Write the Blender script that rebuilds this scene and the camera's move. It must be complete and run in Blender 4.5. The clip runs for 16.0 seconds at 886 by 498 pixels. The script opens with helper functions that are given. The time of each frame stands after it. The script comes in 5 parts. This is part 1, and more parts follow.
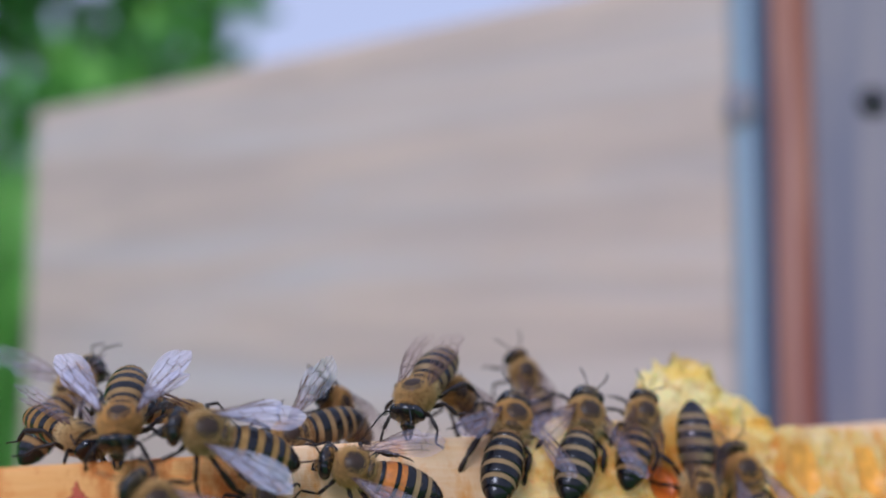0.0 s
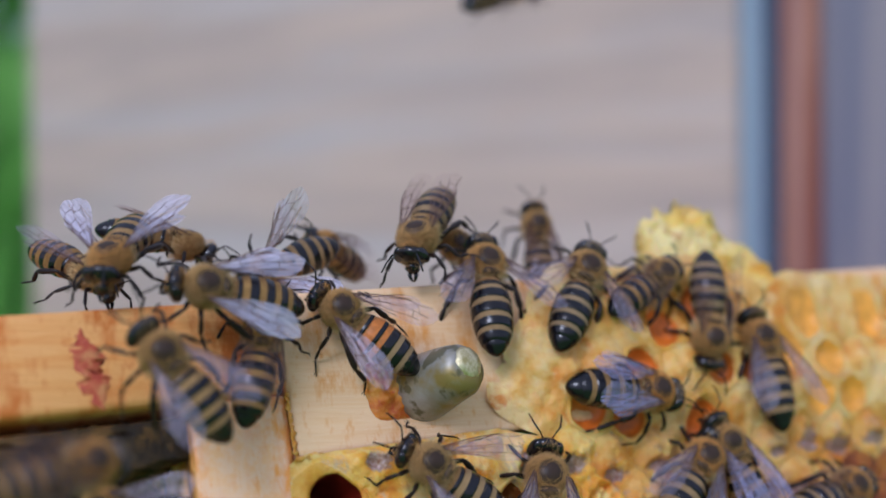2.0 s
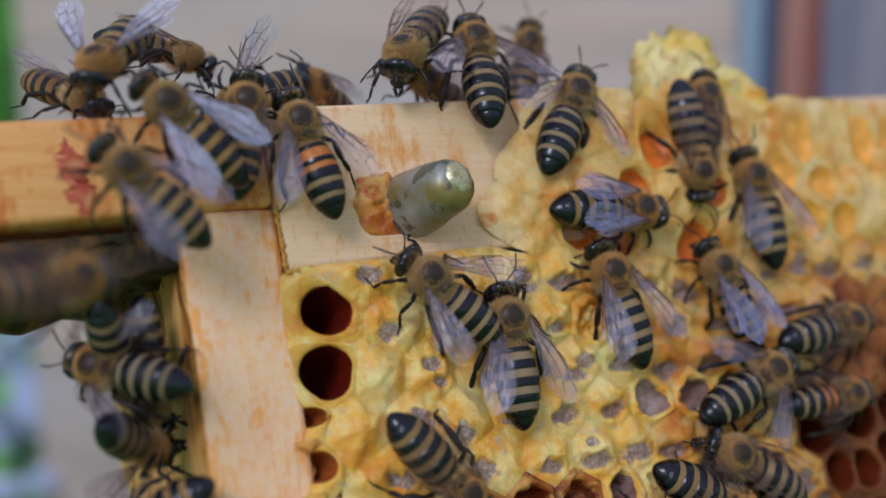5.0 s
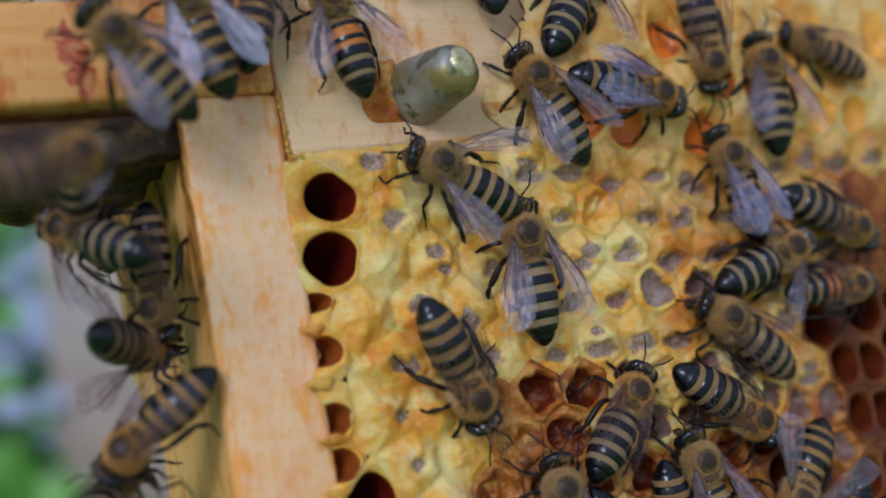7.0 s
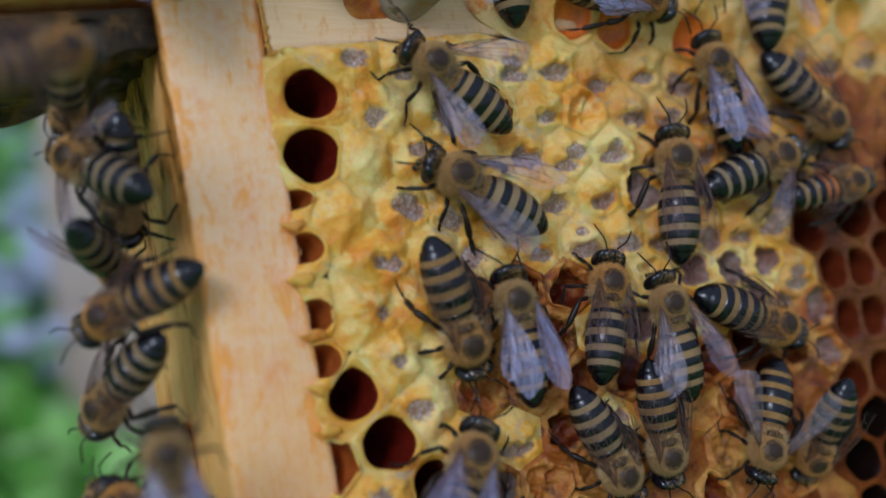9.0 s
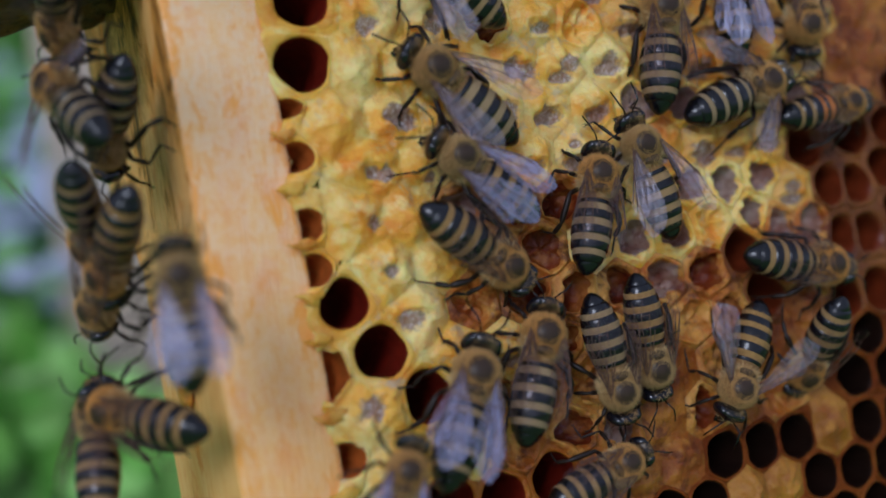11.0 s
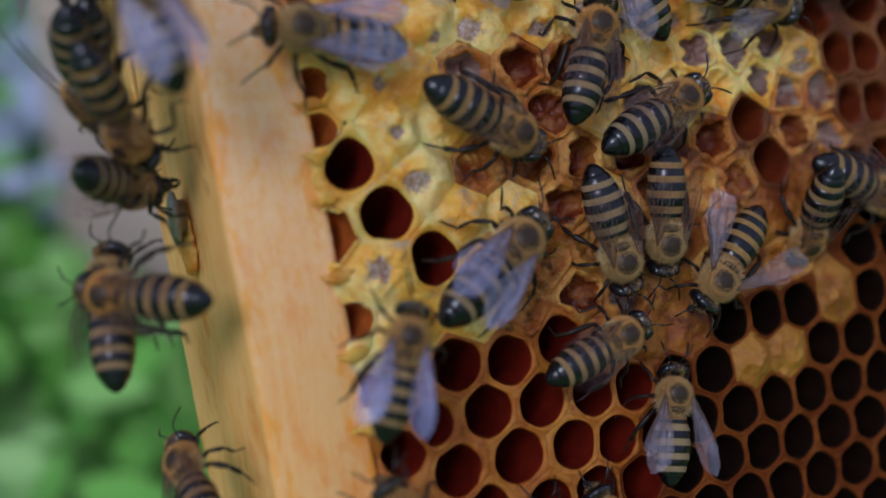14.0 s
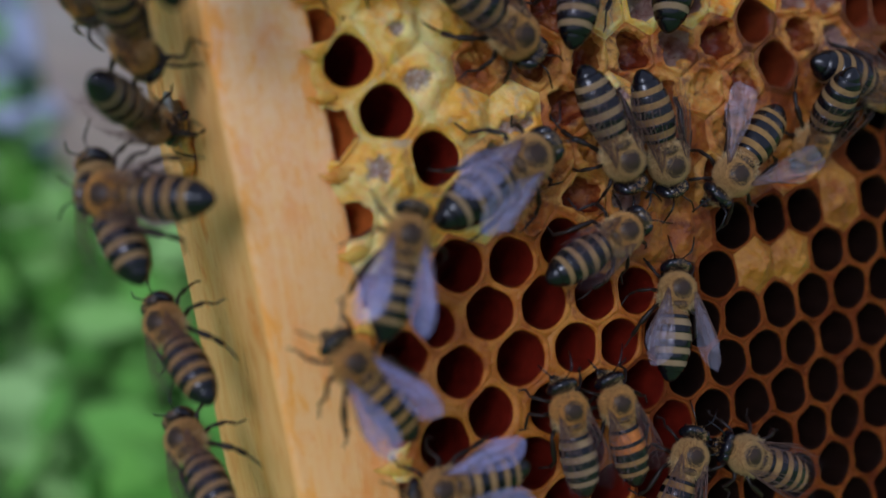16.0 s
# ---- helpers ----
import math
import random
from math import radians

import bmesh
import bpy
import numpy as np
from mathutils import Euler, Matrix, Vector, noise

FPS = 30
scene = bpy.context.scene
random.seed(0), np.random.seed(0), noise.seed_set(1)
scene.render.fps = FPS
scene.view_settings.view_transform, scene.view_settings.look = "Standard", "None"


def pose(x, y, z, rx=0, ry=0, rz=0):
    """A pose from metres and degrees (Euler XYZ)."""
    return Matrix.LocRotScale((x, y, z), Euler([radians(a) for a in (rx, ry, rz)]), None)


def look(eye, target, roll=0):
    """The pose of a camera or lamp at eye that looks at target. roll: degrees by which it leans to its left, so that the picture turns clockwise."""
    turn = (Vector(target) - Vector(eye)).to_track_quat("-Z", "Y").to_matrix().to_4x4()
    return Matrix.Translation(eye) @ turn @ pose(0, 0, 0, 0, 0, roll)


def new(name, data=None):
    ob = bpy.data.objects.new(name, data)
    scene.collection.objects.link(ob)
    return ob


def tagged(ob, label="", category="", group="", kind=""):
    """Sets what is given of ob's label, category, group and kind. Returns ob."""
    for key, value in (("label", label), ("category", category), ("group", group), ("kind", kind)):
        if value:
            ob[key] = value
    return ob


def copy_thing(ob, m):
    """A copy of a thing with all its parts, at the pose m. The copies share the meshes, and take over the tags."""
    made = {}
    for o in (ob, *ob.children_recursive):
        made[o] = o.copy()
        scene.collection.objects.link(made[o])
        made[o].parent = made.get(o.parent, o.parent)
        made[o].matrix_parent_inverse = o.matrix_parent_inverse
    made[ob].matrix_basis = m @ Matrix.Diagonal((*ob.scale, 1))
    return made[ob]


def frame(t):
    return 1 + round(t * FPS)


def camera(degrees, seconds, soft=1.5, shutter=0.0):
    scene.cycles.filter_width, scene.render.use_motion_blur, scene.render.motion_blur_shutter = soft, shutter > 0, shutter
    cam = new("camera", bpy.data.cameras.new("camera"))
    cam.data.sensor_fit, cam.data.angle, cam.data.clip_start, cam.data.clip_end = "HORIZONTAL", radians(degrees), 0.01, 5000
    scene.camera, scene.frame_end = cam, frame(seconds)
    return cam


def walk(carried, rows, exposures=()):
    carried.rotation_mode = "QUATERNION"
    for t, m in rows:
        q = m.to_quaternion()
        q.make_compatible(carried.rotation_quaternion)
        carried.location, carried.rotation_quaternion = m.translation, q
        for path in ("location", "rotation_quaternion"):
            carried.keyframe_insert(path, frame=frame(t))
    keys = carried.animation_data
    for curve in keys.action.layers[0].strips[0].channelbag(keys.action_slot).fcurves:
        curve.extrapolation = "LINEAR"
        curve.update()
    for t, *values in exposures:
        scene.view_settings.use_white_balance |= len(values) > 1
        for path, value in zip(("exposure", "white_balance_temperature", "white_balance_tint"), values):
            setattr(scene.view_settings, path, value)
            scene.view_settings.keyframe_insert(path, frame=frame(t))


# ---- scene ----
# A bee frame stands leaning back on the grass beside a hive box; bees walk on its comb.
# The comb's own space is in millimetres: x along the top bar, y into the comb, z up the comb.
MM = 0.001
LEAN = Matrix(((0.9977, 0.0285, 0.0619, 0), (-0.049, 0.9312, 0.3612, 0), (-0.0474, -0.3634, 0.9304, 0), (0, 0, 0, 1)))
LEAN = LEAN.to_quaternion().normalized().to_matrix().to_4x4()


def seen_from(x, y, z, yaw, pitch, roll):
    return LEAN @ pose(x * MM, y * MM, z * MM, 90 + pitch, 0, yaw) @ pose(0, 0, 0, 0, 0, roll)


cam = camera(43.05, 16.0, soft=1.6, shutter=0.35)
cam.data.dof.use_dof = True
cam.data.dof.focus_distance = 0.109
cam.data.dof.aperture_fstop = 12.0
PATH = [
    (0.0, seen_from(-76.29, -99.13, 44.55, -30.19, 26.02, -7.96)),
    (0.5, seen_from(-75.97, -98.96, 44.06, -29.93, 24.21, -8.35)),
    (1.0, seen_from(-75.71, -98.75, 43.52, -29.70, 22.45, -8.52)),
    (1.5, seen_from(-75.52, -98.42, 43.06, -29.31, 20.89, -8.51)),
    (2.0, seen_from(-75.27, -98.01, 42.55, -28.90, 19.51, -8.34)),
    (2.5, seen_from(-74.95, -97.65, 41.97, -28.62, 18.22, -8.11)),
    (3.0, seen_from(-74.69, -97.31, 41.31, -28.46, 16.97, -7.96)),
    (3.5, seen_from(-74.52, -96.92, 40.60, -28.38, 15.77, -7.91)),
    (4.0, seen_from(-74.39, -96.45, 39.90, -28.31, 14.65, -7.94)),
    (6.5, seen_from(-74.29, -94.41, 35.61, -27.69, 9.95, -8.04)),
    (7.0, seen_from(-74.02, -94.18, 34.56, -27.35, 9.11, -8.01)),
    (7.5, seen_from(-73.57, -94.00, 33.49, -27.09, 8.29, -7.97)),
    (8.0, seen_from(-73.06, -93.92, 32.47, -26.90, 7.52, -7.92)),
    (8.5, seen_from(-72.53, -93.85, 31.54, -26.77, 6.77, -7.96)),
    (9.0, seen_from(-72.04, -93.80, 30.67, -26.63, 6.04, -8.01)),
    (11.5, seen_from(-71.16, -93.42, 26.92, -25.96, 2.37, -7.99)),
    (12.0, seen_from(-71.14, -93.04, 26.06, -25.90, 1.63, -8.05)),
    (12.5, seen_from(-71.37, -92.75, 25.28, -25.83, 0.93, -8.11)),
    (13.0, seen_from(-71.76, -92.57, 24.54, -25.78, 0.26, -8.17)),
    (13.5, seen_from(-72.11, -92.40, 23.78, -25.75, -0.42, -8.21)),
    (14.0, seen_from(-72.33, -92.15, 22.95, -25.70, -1.13, -8.25)),
    (14.5, seen_from(-72.50, -91.82, 22.05, -25.60, -1.85, -8.31)),
    (15.0, seen_from(-72.62, -91.49, 21.10, -25.49, -2.60, -8.36)),
    (15.5, seen_from(-72.66, -91.17, 20.14, -25.45, -3.32, -8.37)),
    (16.0, seen_from(-72.64, -90.83, 19.19, -25.40, -4.05, -8.45)),
]
walk(cam, PATH, exposures=[(0.0, -0.55, 5120, 20), (2.0, -0.66, 5100, 20), (4.0, -0.79, 5130, 17), (7.0, -0.92, 5080, 13), (9.0, -0.95, 5080, 12), (12.0, -1.00, 5130, 15), (16.0, -1.13, 5100, 18)])

# ---- light: open shade under a bright hazy sky ----
world = bpy.data.worlds.new("sky")
scene.world = world
world.use_nodes = True
wn = world.node_tree
sky = wn.nodes.new("ShaderNodeTexSky")
sky.sky_type, sky.sun_disc = "NISHITA", False
sky.sun_elevation, sky.sun_rotation = radians(38.3), radians(230.8)
sky.dust_density = 3.0
haze = wn.nodes.new("ShaderNodeMix")
haze.data_type = "RGBA"
haze.inputs[0].default_value = 0.75
haze.inputs[7].default_value = (8.6, 8.5, 8.9, 1)
wn.links.new(sky.outputs[0], haze.inputs[6])
wn.links.new(haze.outputs[2], wn.nodes["Background"].inputs[0])
wn.nodes["Background"].inputs[1].default_value = 0.12
sun = new("sun", bpy.data.lights.new("sun", "SUN"))
sun.data.energy, sun.data.angle, sun.data.color = 2.3, radians(20), (1.0, 0.94, 0.86)
sun.matrix_world = look((-0.98, -0.8, 1.0), (0, 0, 0))


# ---- materials ----
class Nodes:
    """A small builder for node materials."""

    def __init__(self, name, rough=0.6):
        self.mat = bpy.data.materials.new(name)
        self.mat.use_nodes = True
        self.tree = self.mat.node_tree
        self.bsdf = self.tree.nodes["Principled BSDF"]
        self.bsdf.inputs["Roughness"].default_value = rough
        self.coord = self.add("ShaderNodeTexCoord")

    def add(self, kind, **sets):
        n = self.tree.nodes.new(kind)
        for k, v in sets.items():
            n.inputs[k.replace("_", " ")].default_value = v
        return n

    def link(self, a, b):
        self.tree.links.new(a, b)

    def scaled(self, x=1, y=1, z=1, turn=(0, 0, 0)):
        m = self.add("ShaderNodeMapping")
        m.inputs["Scale"].default_value = (x, y, z)
        m.inputs["Rotation"].default_value = turn
        self.link(self.coord.outputs["Object"], m.inputs["Vector"])
        return m.outputs[0]

    def noise(self, scale, detail=4.0, rough=0.55, at=None, distort=0.0):
        n = self.add("ShaderNodeTexNoise", Scale=scale, Detail=detail, Roughness=rough, Distortion=distort)
        self.link(at or self.coord.outputs["Object"], n.inputs["Vector"])
        return n.outputs["Fac"]

    def ramp(self, fac, *stops):
        r = self.add("ShaderNodeValToRGB")
        el = r.color_ramp.elements
        while len(el) < len(stops):
            el.new(0.5)
        for e, (p, c) in zip(el, stops):
            e.position, e.color = p, (*c, 1) if isinstance(c, tuple) else (c, c, c, 1)
        self.link(fac, r.inputs[0])
        return r.outputs[0]

    def mix(self, fac, a, b, mode="MIX"):
        m = self.tree.nodes.new("ShaderNodeMix")
        m.data_type, m.blend_type = "RGBA", mode
        for v, s in ((fac, m.inputs[0]), (a, m.inputs[6]), (b, m.inputs[7])):
            if isinstance(v, (int, float)):
                s.default_value = v
            elif isinstance(v, tuple):
                s.default_value = (*v, 1)
            else:
                self.link(v, s)
        return m.outputs[2]

    def color(self, c):
        if isinstance(c, tuple):
            self.bsdf.inputs["Base Color"].default_value = (*c, 1)
        else:
            self.link(c, self.bsdf.inputs["Base Color"])
        return self

    def bump(self, fac, depth, strength=1.0):
        b = self.add("ShaderNodeBump", Strength=strength, Distance=depth)
        self.link(fac, b.inputs["Height"])
        self.link(b.outputs[0], self.bsdf.inputs["Normal"])
        return self

    def set(self, **sets):
        for k, v in sets.items():
            self.bsdf.inputs[k.replace("_", " ")].default_value = v
        return self


def pine(name, stretch, light, mid, stain, amount, mottle=0.0, crust=None, speckle=0.55, smear=False):
    """Pine whose grain runs along the axis that is stretched least; propolis stains over it."""
    n = Nodes(name, 0.55)
    grain = n.noise(1.0, 6, 0.6, n.scaled(*stretch), 0.6)
    fine = n.noise(1.0, 4, 0.6, n.scaled(*[s * 5 for s in stretch]))
    base = n.ramp(grain, (0.3, mid), (0.55, light), (0.75, mid))
    base = n.mix(0.25, base, n.ramp(fine, (0.35, mid), (0.65, light)), "MULTIPLY")
    blot = n.noise(150, 7, 0.68, n.scaled(1.6, 1, 0.7))
    base = n.mix(n.ramp(blot, (amount, 0.0), (amount + 0.12, 0.85)), base, stain)
    speck = n.noise(1.0, 5, 0.7, n.scaled(900, 900, 420))
    base = n.mix(n.ramp(speck, (0.55, 0.0), (0.68, speckle)), base, stain)
    pale = n.noise(1100, 4, 0.65)
    if mottle:
        high = n.add("ShaderNodeSeparateXYZ")
        n.link(n.coord.outputs["Object"], high.inputs[0])
        span = n.add("ShaderNodeMapRange")
        for k, v in zip(("From Min", "From Max"), (0.0, 0.055)):
            span.inputs[k].default_value = v
        n.link(high.outputs[2], span.inputs[0])
        dust = n.ramp(span.outputs[0], (0.1, 0.12), (0.9, 0.62))
        base = n.mix(n.mix(1.0, dust, n.ramp(pale, (0.38, 0.4), (0.6, mottle)), "MULTIPLY"), base, (0.96, 0.78, 0.60))
    if smear:
        # propolis rubbed along both edges of the bar
        place = n.add("ShaderNodeVectorMath")
        place.operation = "DOT_PRODUCT"
        n.link(n.coord.outputs["Object"], place.inputs[0])
        place.inputs[1].default_value = (1 / 0.0047, 0, 0.042 / 0.0047)
        off = n.add("ShaderNodeMath")
        n.link(place.outputs["Value"], off.inputs[0])
        off.inputs[1].default_value = 0.0417 / 0.0047
        side = n.add("ShaderNodeMath")
        side.operation = "ABSOLUTE"
        n.link(off.outputs[0], side.inputs[0])
        sum_ = n.add("ShaderNodeMath")
        n.link(n.noise(1.0, 6, 0.7, n.scaled(620, 300, 260), 0.5), sum_.inputs[0])
        n.link(n.ramp(side.outputs[0], (0.45, 0.0), (1.0, 0.16)), sum_.inputs[1])
        base = n.mix(n.ramp(sum_.outputs[0], (0.57, 0.0), (0.68, 0.75)), base, (0.95, 0.37, 0.02))
    if crust:
        high = n.add("ShaderNodeSeparateXYZ")
        n.link(n.coord.outputs["Object"], high.inputs[0])
        span = n.add("ShaderNodeMapRange")
        for k, v in zip(("From Min", "From Max", "To Min", "To Max"), (0.020, 0.066, 0.0, 0.21)):
            span.inputs[k].default_value = v
        n.link(high.outputs[2], span.inputs[0])
        total = n.add("ShaderNodeMath")
        n.link(n.noise(1.0, 6, 0.7, n.scaled(300, 260, 110), 0.5), total.inputs[0])
        n.link(span.outputs[0], total.inputs[1])
        base = n.mix(n.ramp(total.outputs[0], (0.60, 0.0), (0.70, 0.8)), base, (0.62, 0.24, 0.02))
        base = n.mix(n.ramp(total.outputs[0], (0.68, 0.0), (0.80, 0.95)), base, crust)
    n.bsdf.inputs["Specular IOR Level"].default_value = 0.25
    return n.color(base).bump(fine, 0.0002, 0.5).mat


WOOD_BAR = pine("pine_top_bar", (60, 500, 700), (0.93, 0.69, 0.42), (0.87, 0.58, 0.29), (0.76, 0.30, 0.035), 0.525)
WOOD_LUG = pine("stained_pine_lug", (60, 500, 600), (0.90, 0.52, 0.18), (0.78, 0.34, 0.07), (0.60, 0.15, 0.012), 0.495)
WOOD_SIDE = pine("pine_side_bar", (900, 300, 60), (0.98, 0.60, 0.20), (0.96, 0.49, 0.11), (0.92, 0.31, 0.02), 0.515, 0.85, None, 0.42, True)


WOOD_OUTER = pine("yellow_pine_side", (900, 300, 60), (0.96, 0.61, 0.22), (0.90, 0.48, 0.11), (0.82, 0.27, 0.02), 0.54, 0.0, (0.055, 0.026, 0.008))


def weathered(name, light, dark, along, bloom):
    n = Nodes(name, 0.75)
    stretch = (5, 30, 70) if along == "x" else (70, 30, 5)
    band = n.noise(1.0, 5, 0.6, n.scaled(*stretch), 1.2)
    spot = n.noise(9, 3, 0.5)
    streak = n.noise(1.0, 4, 0.6, n.scaled(*[0.55 * k for k in stretch]), 0.8)
    base = n.ramp(band, (0.33, dark), (0.58, light))
    base = n.mix(n.ramp(spot, (0.45, 0.0), (0.7, 0.4)), base, dark)
    base = n.mix(n.ramp(streak, (0.48, 0.0), (0.66, 0.55)), base, bloom)
    return n.color(base).bump(band, 0.002, 0.4).mat


BOARD = weathered("weathered_pine", (0.61, 0.46, 0.365), (0.45, 0.35, 0.30), "x", (0.53, 0.50, 0.50))
BATTEN = weathered("blue_grey_batten", (0.35, 0.42, 0.50), (0.20, 0.27, 0.36), "z", (0.44, 0.50, 0.55))
SLATE = weathered("dark_slate_strip", (0.10, 0.13, 0.19), (0.05, 0.07, 0.12), "z", (0.12, 0.15, 0.2))
POST = weathered("red_brown_post", (0.44, 0.20, 0.13), (0.25, 0.07, 0.04), "z", (0.44, 0.31, 0.30))
GREY = weathered("grey_board", (0.34, 0.29, 0.29), (0.2, 0.19, 0.24), "z", (0.27, 0.25, 0.30))


def wax(name, tones, spot, spot_from, rough=0.42, glow=0.35, sunk=None):
    n = Nodes(name, rough)
    a = n.noise(150, 5, 0.62)
    b = n.noise(620, 5, 0.68)
    base = n.ramp(a, (0.34, tones[0]), (0.47, tones[1]), (0.62, tones[2]))
    base = n.mix(n.ramp(b, (0.48, 0.0), (0.70, 0.4)), base, tones[0])
    cream = n.noise(400, 4, 0.6, n.scaled(1, 1, 1.3))
    base = n.mix(n.ramp(cream, (0.52, 0.0), (0.66, 0.75)), base, tones[2])
    patch = n.noise(330, 6, 0.7, None, 0.4)
    base = n.mix(n.ramp(patch, (spot_from, 0.0), (spot_from + 0.11, 0.8)), base, spot)
    # dent floors turn to the greyer sunk tones
    if sunk:
        wet = n.add("ShaderNodeAttribute")
        wet.attribute_name = "wet"
        edge = n.add("ShaderNodeMath")
        edge.operation = "MULTIPLY_ADD"
        n.link(n.noise(1500, 5, 0.7), edge.inputs[0])
        edge.inputs[1].default_value = 0.9
        n.link(wet.outputs["Fac"], edge.inputs[2])
        grains = n.ramp(n.noise(2600, 3, 0.6), (0.38, sunk[0]), (0.55, sunk[1]), (0.7, sunk[2]))
        base = n.mix(n.ramp(edge.outputs[0], (0.70, 0.0), (0.92, 0.85)), base, grains)
    n.set(Subsurface_Weight=glow, Subsurface_Scale=0.0013)
    n.bsdf.inputs["Specular IOR Level"].default_value = 0.35
    n.bsdf.inputs["Subsurface Radius"].default_value = (1.0, 0.5, 0.15)
    both = n.mix(0.5, b, n.noise(1700, 4, 0.6))
    return n.color(base).bump(both, 0.0009, 0.6).mat


WAX_HONEY = wax("capped_honey_wax", ((0.78, 0.27, 0.015), (0.89, 0.48, 0.05), (0.95, 0.73, 0.27)), (0.62, 0.46, 0.28), 0.56, 0.34, 0.45, ((0.24, 0.13, 0.11), (0.38, 0.29, 0.28), (0.60, 0.53, 0.53)))
# darker, more orange capped wax for the cells further right
WAX_DARKER = wax("travel_stained_wax", ((0.58, 0.17, 0.010), (0.70, 0.32, 0.028), (0.80, 0.52, 0.15)), (0.46, 0.30, 0.17), 0.54, 0.34, 0.45, ((0.18, 0.09, 0.07), (0.30, 0.21, 0.20), (0.50, 0.43, 0.42)))
WAX_RAGGED = wax("chewed_wax", ((0.24, 0.045, 0.004), (0.44, 0.14, 0.012), (0.70, 0.38, 0.08)), (0.08, 0.014, 0.006), 0.50)
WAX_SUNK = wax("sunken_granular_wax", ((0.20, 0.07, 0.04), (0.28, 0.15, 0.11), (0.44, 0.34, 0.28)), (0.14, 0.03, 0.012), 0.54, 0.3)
WAX_BROOD = wax("brood_capping", ((0.15, 0.030, 0.003), (0.28, 0.070, 0.005), (0.46, 0.18, 0.02)), (0.10, 0.016, 0.003), 0.51)
WAX_RIM = wax("yellow_cell_rim", ((0.62, 0.23, 0.012), (0.76, 0.40, 0.035), (0.80, 0.52, 0.10)), (0.5, 0.16, 0.015), 0.62)
WAX_RIM_OLD = wax("brown_cell_rim", ((0.08, 0.014, 0.002), (0.145, 0.033, 0.004), (0.22, 0.062, 0.008)), (0.06, 0.010, 0.001), 0.58, 0.6)
WAX_RIM_OLD.node_tree.nodes["Principled BSDF"].inputs["Specular IOR Level"].default_value = 0.08
WAX_RIM_MID = wax("amber_cell_rim", ((0.28, 0.066, 0.004), (0.42, 0.125, 0.008), (0.53, 0.21, 0.022)), (0.22, 0.044, 0.003), 0.56)
WAX_RIM_BROWN = wax("red_brown_cell_rim", ((0.09, 0.019, 0.0015), (0.15, 0.039, 0.003), (0.24, 0.08, 0.009)), (0.065, 0.012, 0.0015), 0.57, 0.5)
WAX_AMBER = wax("amber_wax_over_bar", ((0.74, 0.28, 0.015), (0.84, 0.50, 0.12), (0.88, 0.64, 0.28)), (0.70, 0.20, 0.008), 0.55, 0.35)
WAX_PALE = wax("pale_burr_wax", ((0.76, 0.38, 0.03), (0.86, 0.58, 0.10), (0.92, 0.76, 0.33)), (0.55, 0.26, 0.03), 0.56)
WAX_CAP = wax("pale_brood_cap", ((0.24, 0.08, 0.007), (0.37, 0.145, 0.010), (0.50, 0.23, 0.024)), (0.26, 0.07, 0.006), 0.54)
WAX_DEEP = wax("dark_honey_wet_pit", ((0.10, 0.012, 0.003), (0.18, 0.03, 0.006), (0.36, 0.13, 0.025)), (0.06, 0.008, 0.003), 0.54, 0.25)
WAX_RED = wax("honey_wet_wax", ((0.70, 0.24, 0.015), (0.80, 0.42, 0.06), (0.84, 0.56, 0.18)), (0.62, 0.12, 0.01), 0.6, 0.3)


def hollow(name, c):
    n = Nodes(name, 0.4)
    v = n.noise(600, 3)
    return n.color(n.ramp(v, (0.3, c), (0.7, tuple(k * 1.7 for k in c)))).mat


# First four: cell insides with the shade of the depth put into the colour.
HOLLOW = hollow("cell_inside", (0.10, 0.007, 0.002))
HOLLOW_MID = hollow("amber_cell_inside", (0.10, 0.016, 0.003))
HOLLOW_SHADE = hollow("old_cell_inside", (0.008, 0.003, 0.0015))
HOLLOW_EDGE = hollow("edge_niche", (0.26, 0.065, 0.008))
HOLLOW_DRIP = hollow("orange_wax_dip", (0.60, 0.27, 0.025))
HOLLOW_RED = hollow("honey_cell_inside", (0.55, 0.14, 0.008))

n = Nodes("stud_metal", 0.46)
tarnish = n.noise(190, 4, 0.6)
fleck = n.noise(430, 3, 0.5)
metal = n.ramp(tarnish, (0.38, (0.30, 0.22, 0.06)), (0.50, (0.32, 0.30, 0.24)), (0.62, (0.40, 0.39, 0.38)))
n.color(n.mix(n.ramp(fleck, (0.55, 0.0), (0.60, 0.85)), metal, (0.12, 0.11, 0.05)))
n.set(Metallic=0.45).bump(tarnish, 0.0003, 0.5)
STUD = n.mat
n = Nodes("worn_metal", 0.28)
v = n.noise(900, 5, 0.7)
n.color(n.ramp(v, (0.35, (0.50, 0.42, 0.16)), (0.55, (0.85, 0.76, 0.46)))).set(Metallic=0.8).bump(v, 0.0003, 0.8)
TIP = n.mat
PROPOLIS = wax("red_propolis", ((0.50, 0.09, 0.012), (0.66, 0.25, 0.02), (0.74, 0.44, 0.10)), (0.50, 0.03, 0.02), 0.50, 0.3)


n = Nodes("red_stain", 0.6)
n.color(n.ramp(n.noise(700, 5, 0.7), (0.35, (0.62, 0.26, 0.08)), (0.5, (0.50, 0.09, 0.03)), (0.7, (0.40, 0.04, 0.02))))
RED_STAIN = n.mat
# near-black tones that paint the shade below the lug
LUG_SHADE = wax("dark_propolis", ((0.02, 0.012, 0.005), (0.05, 0.028, 0.008), (0.16, 0.08, 0.015)), (0.01, 0.007, 0.004), 0.5, 0.7)
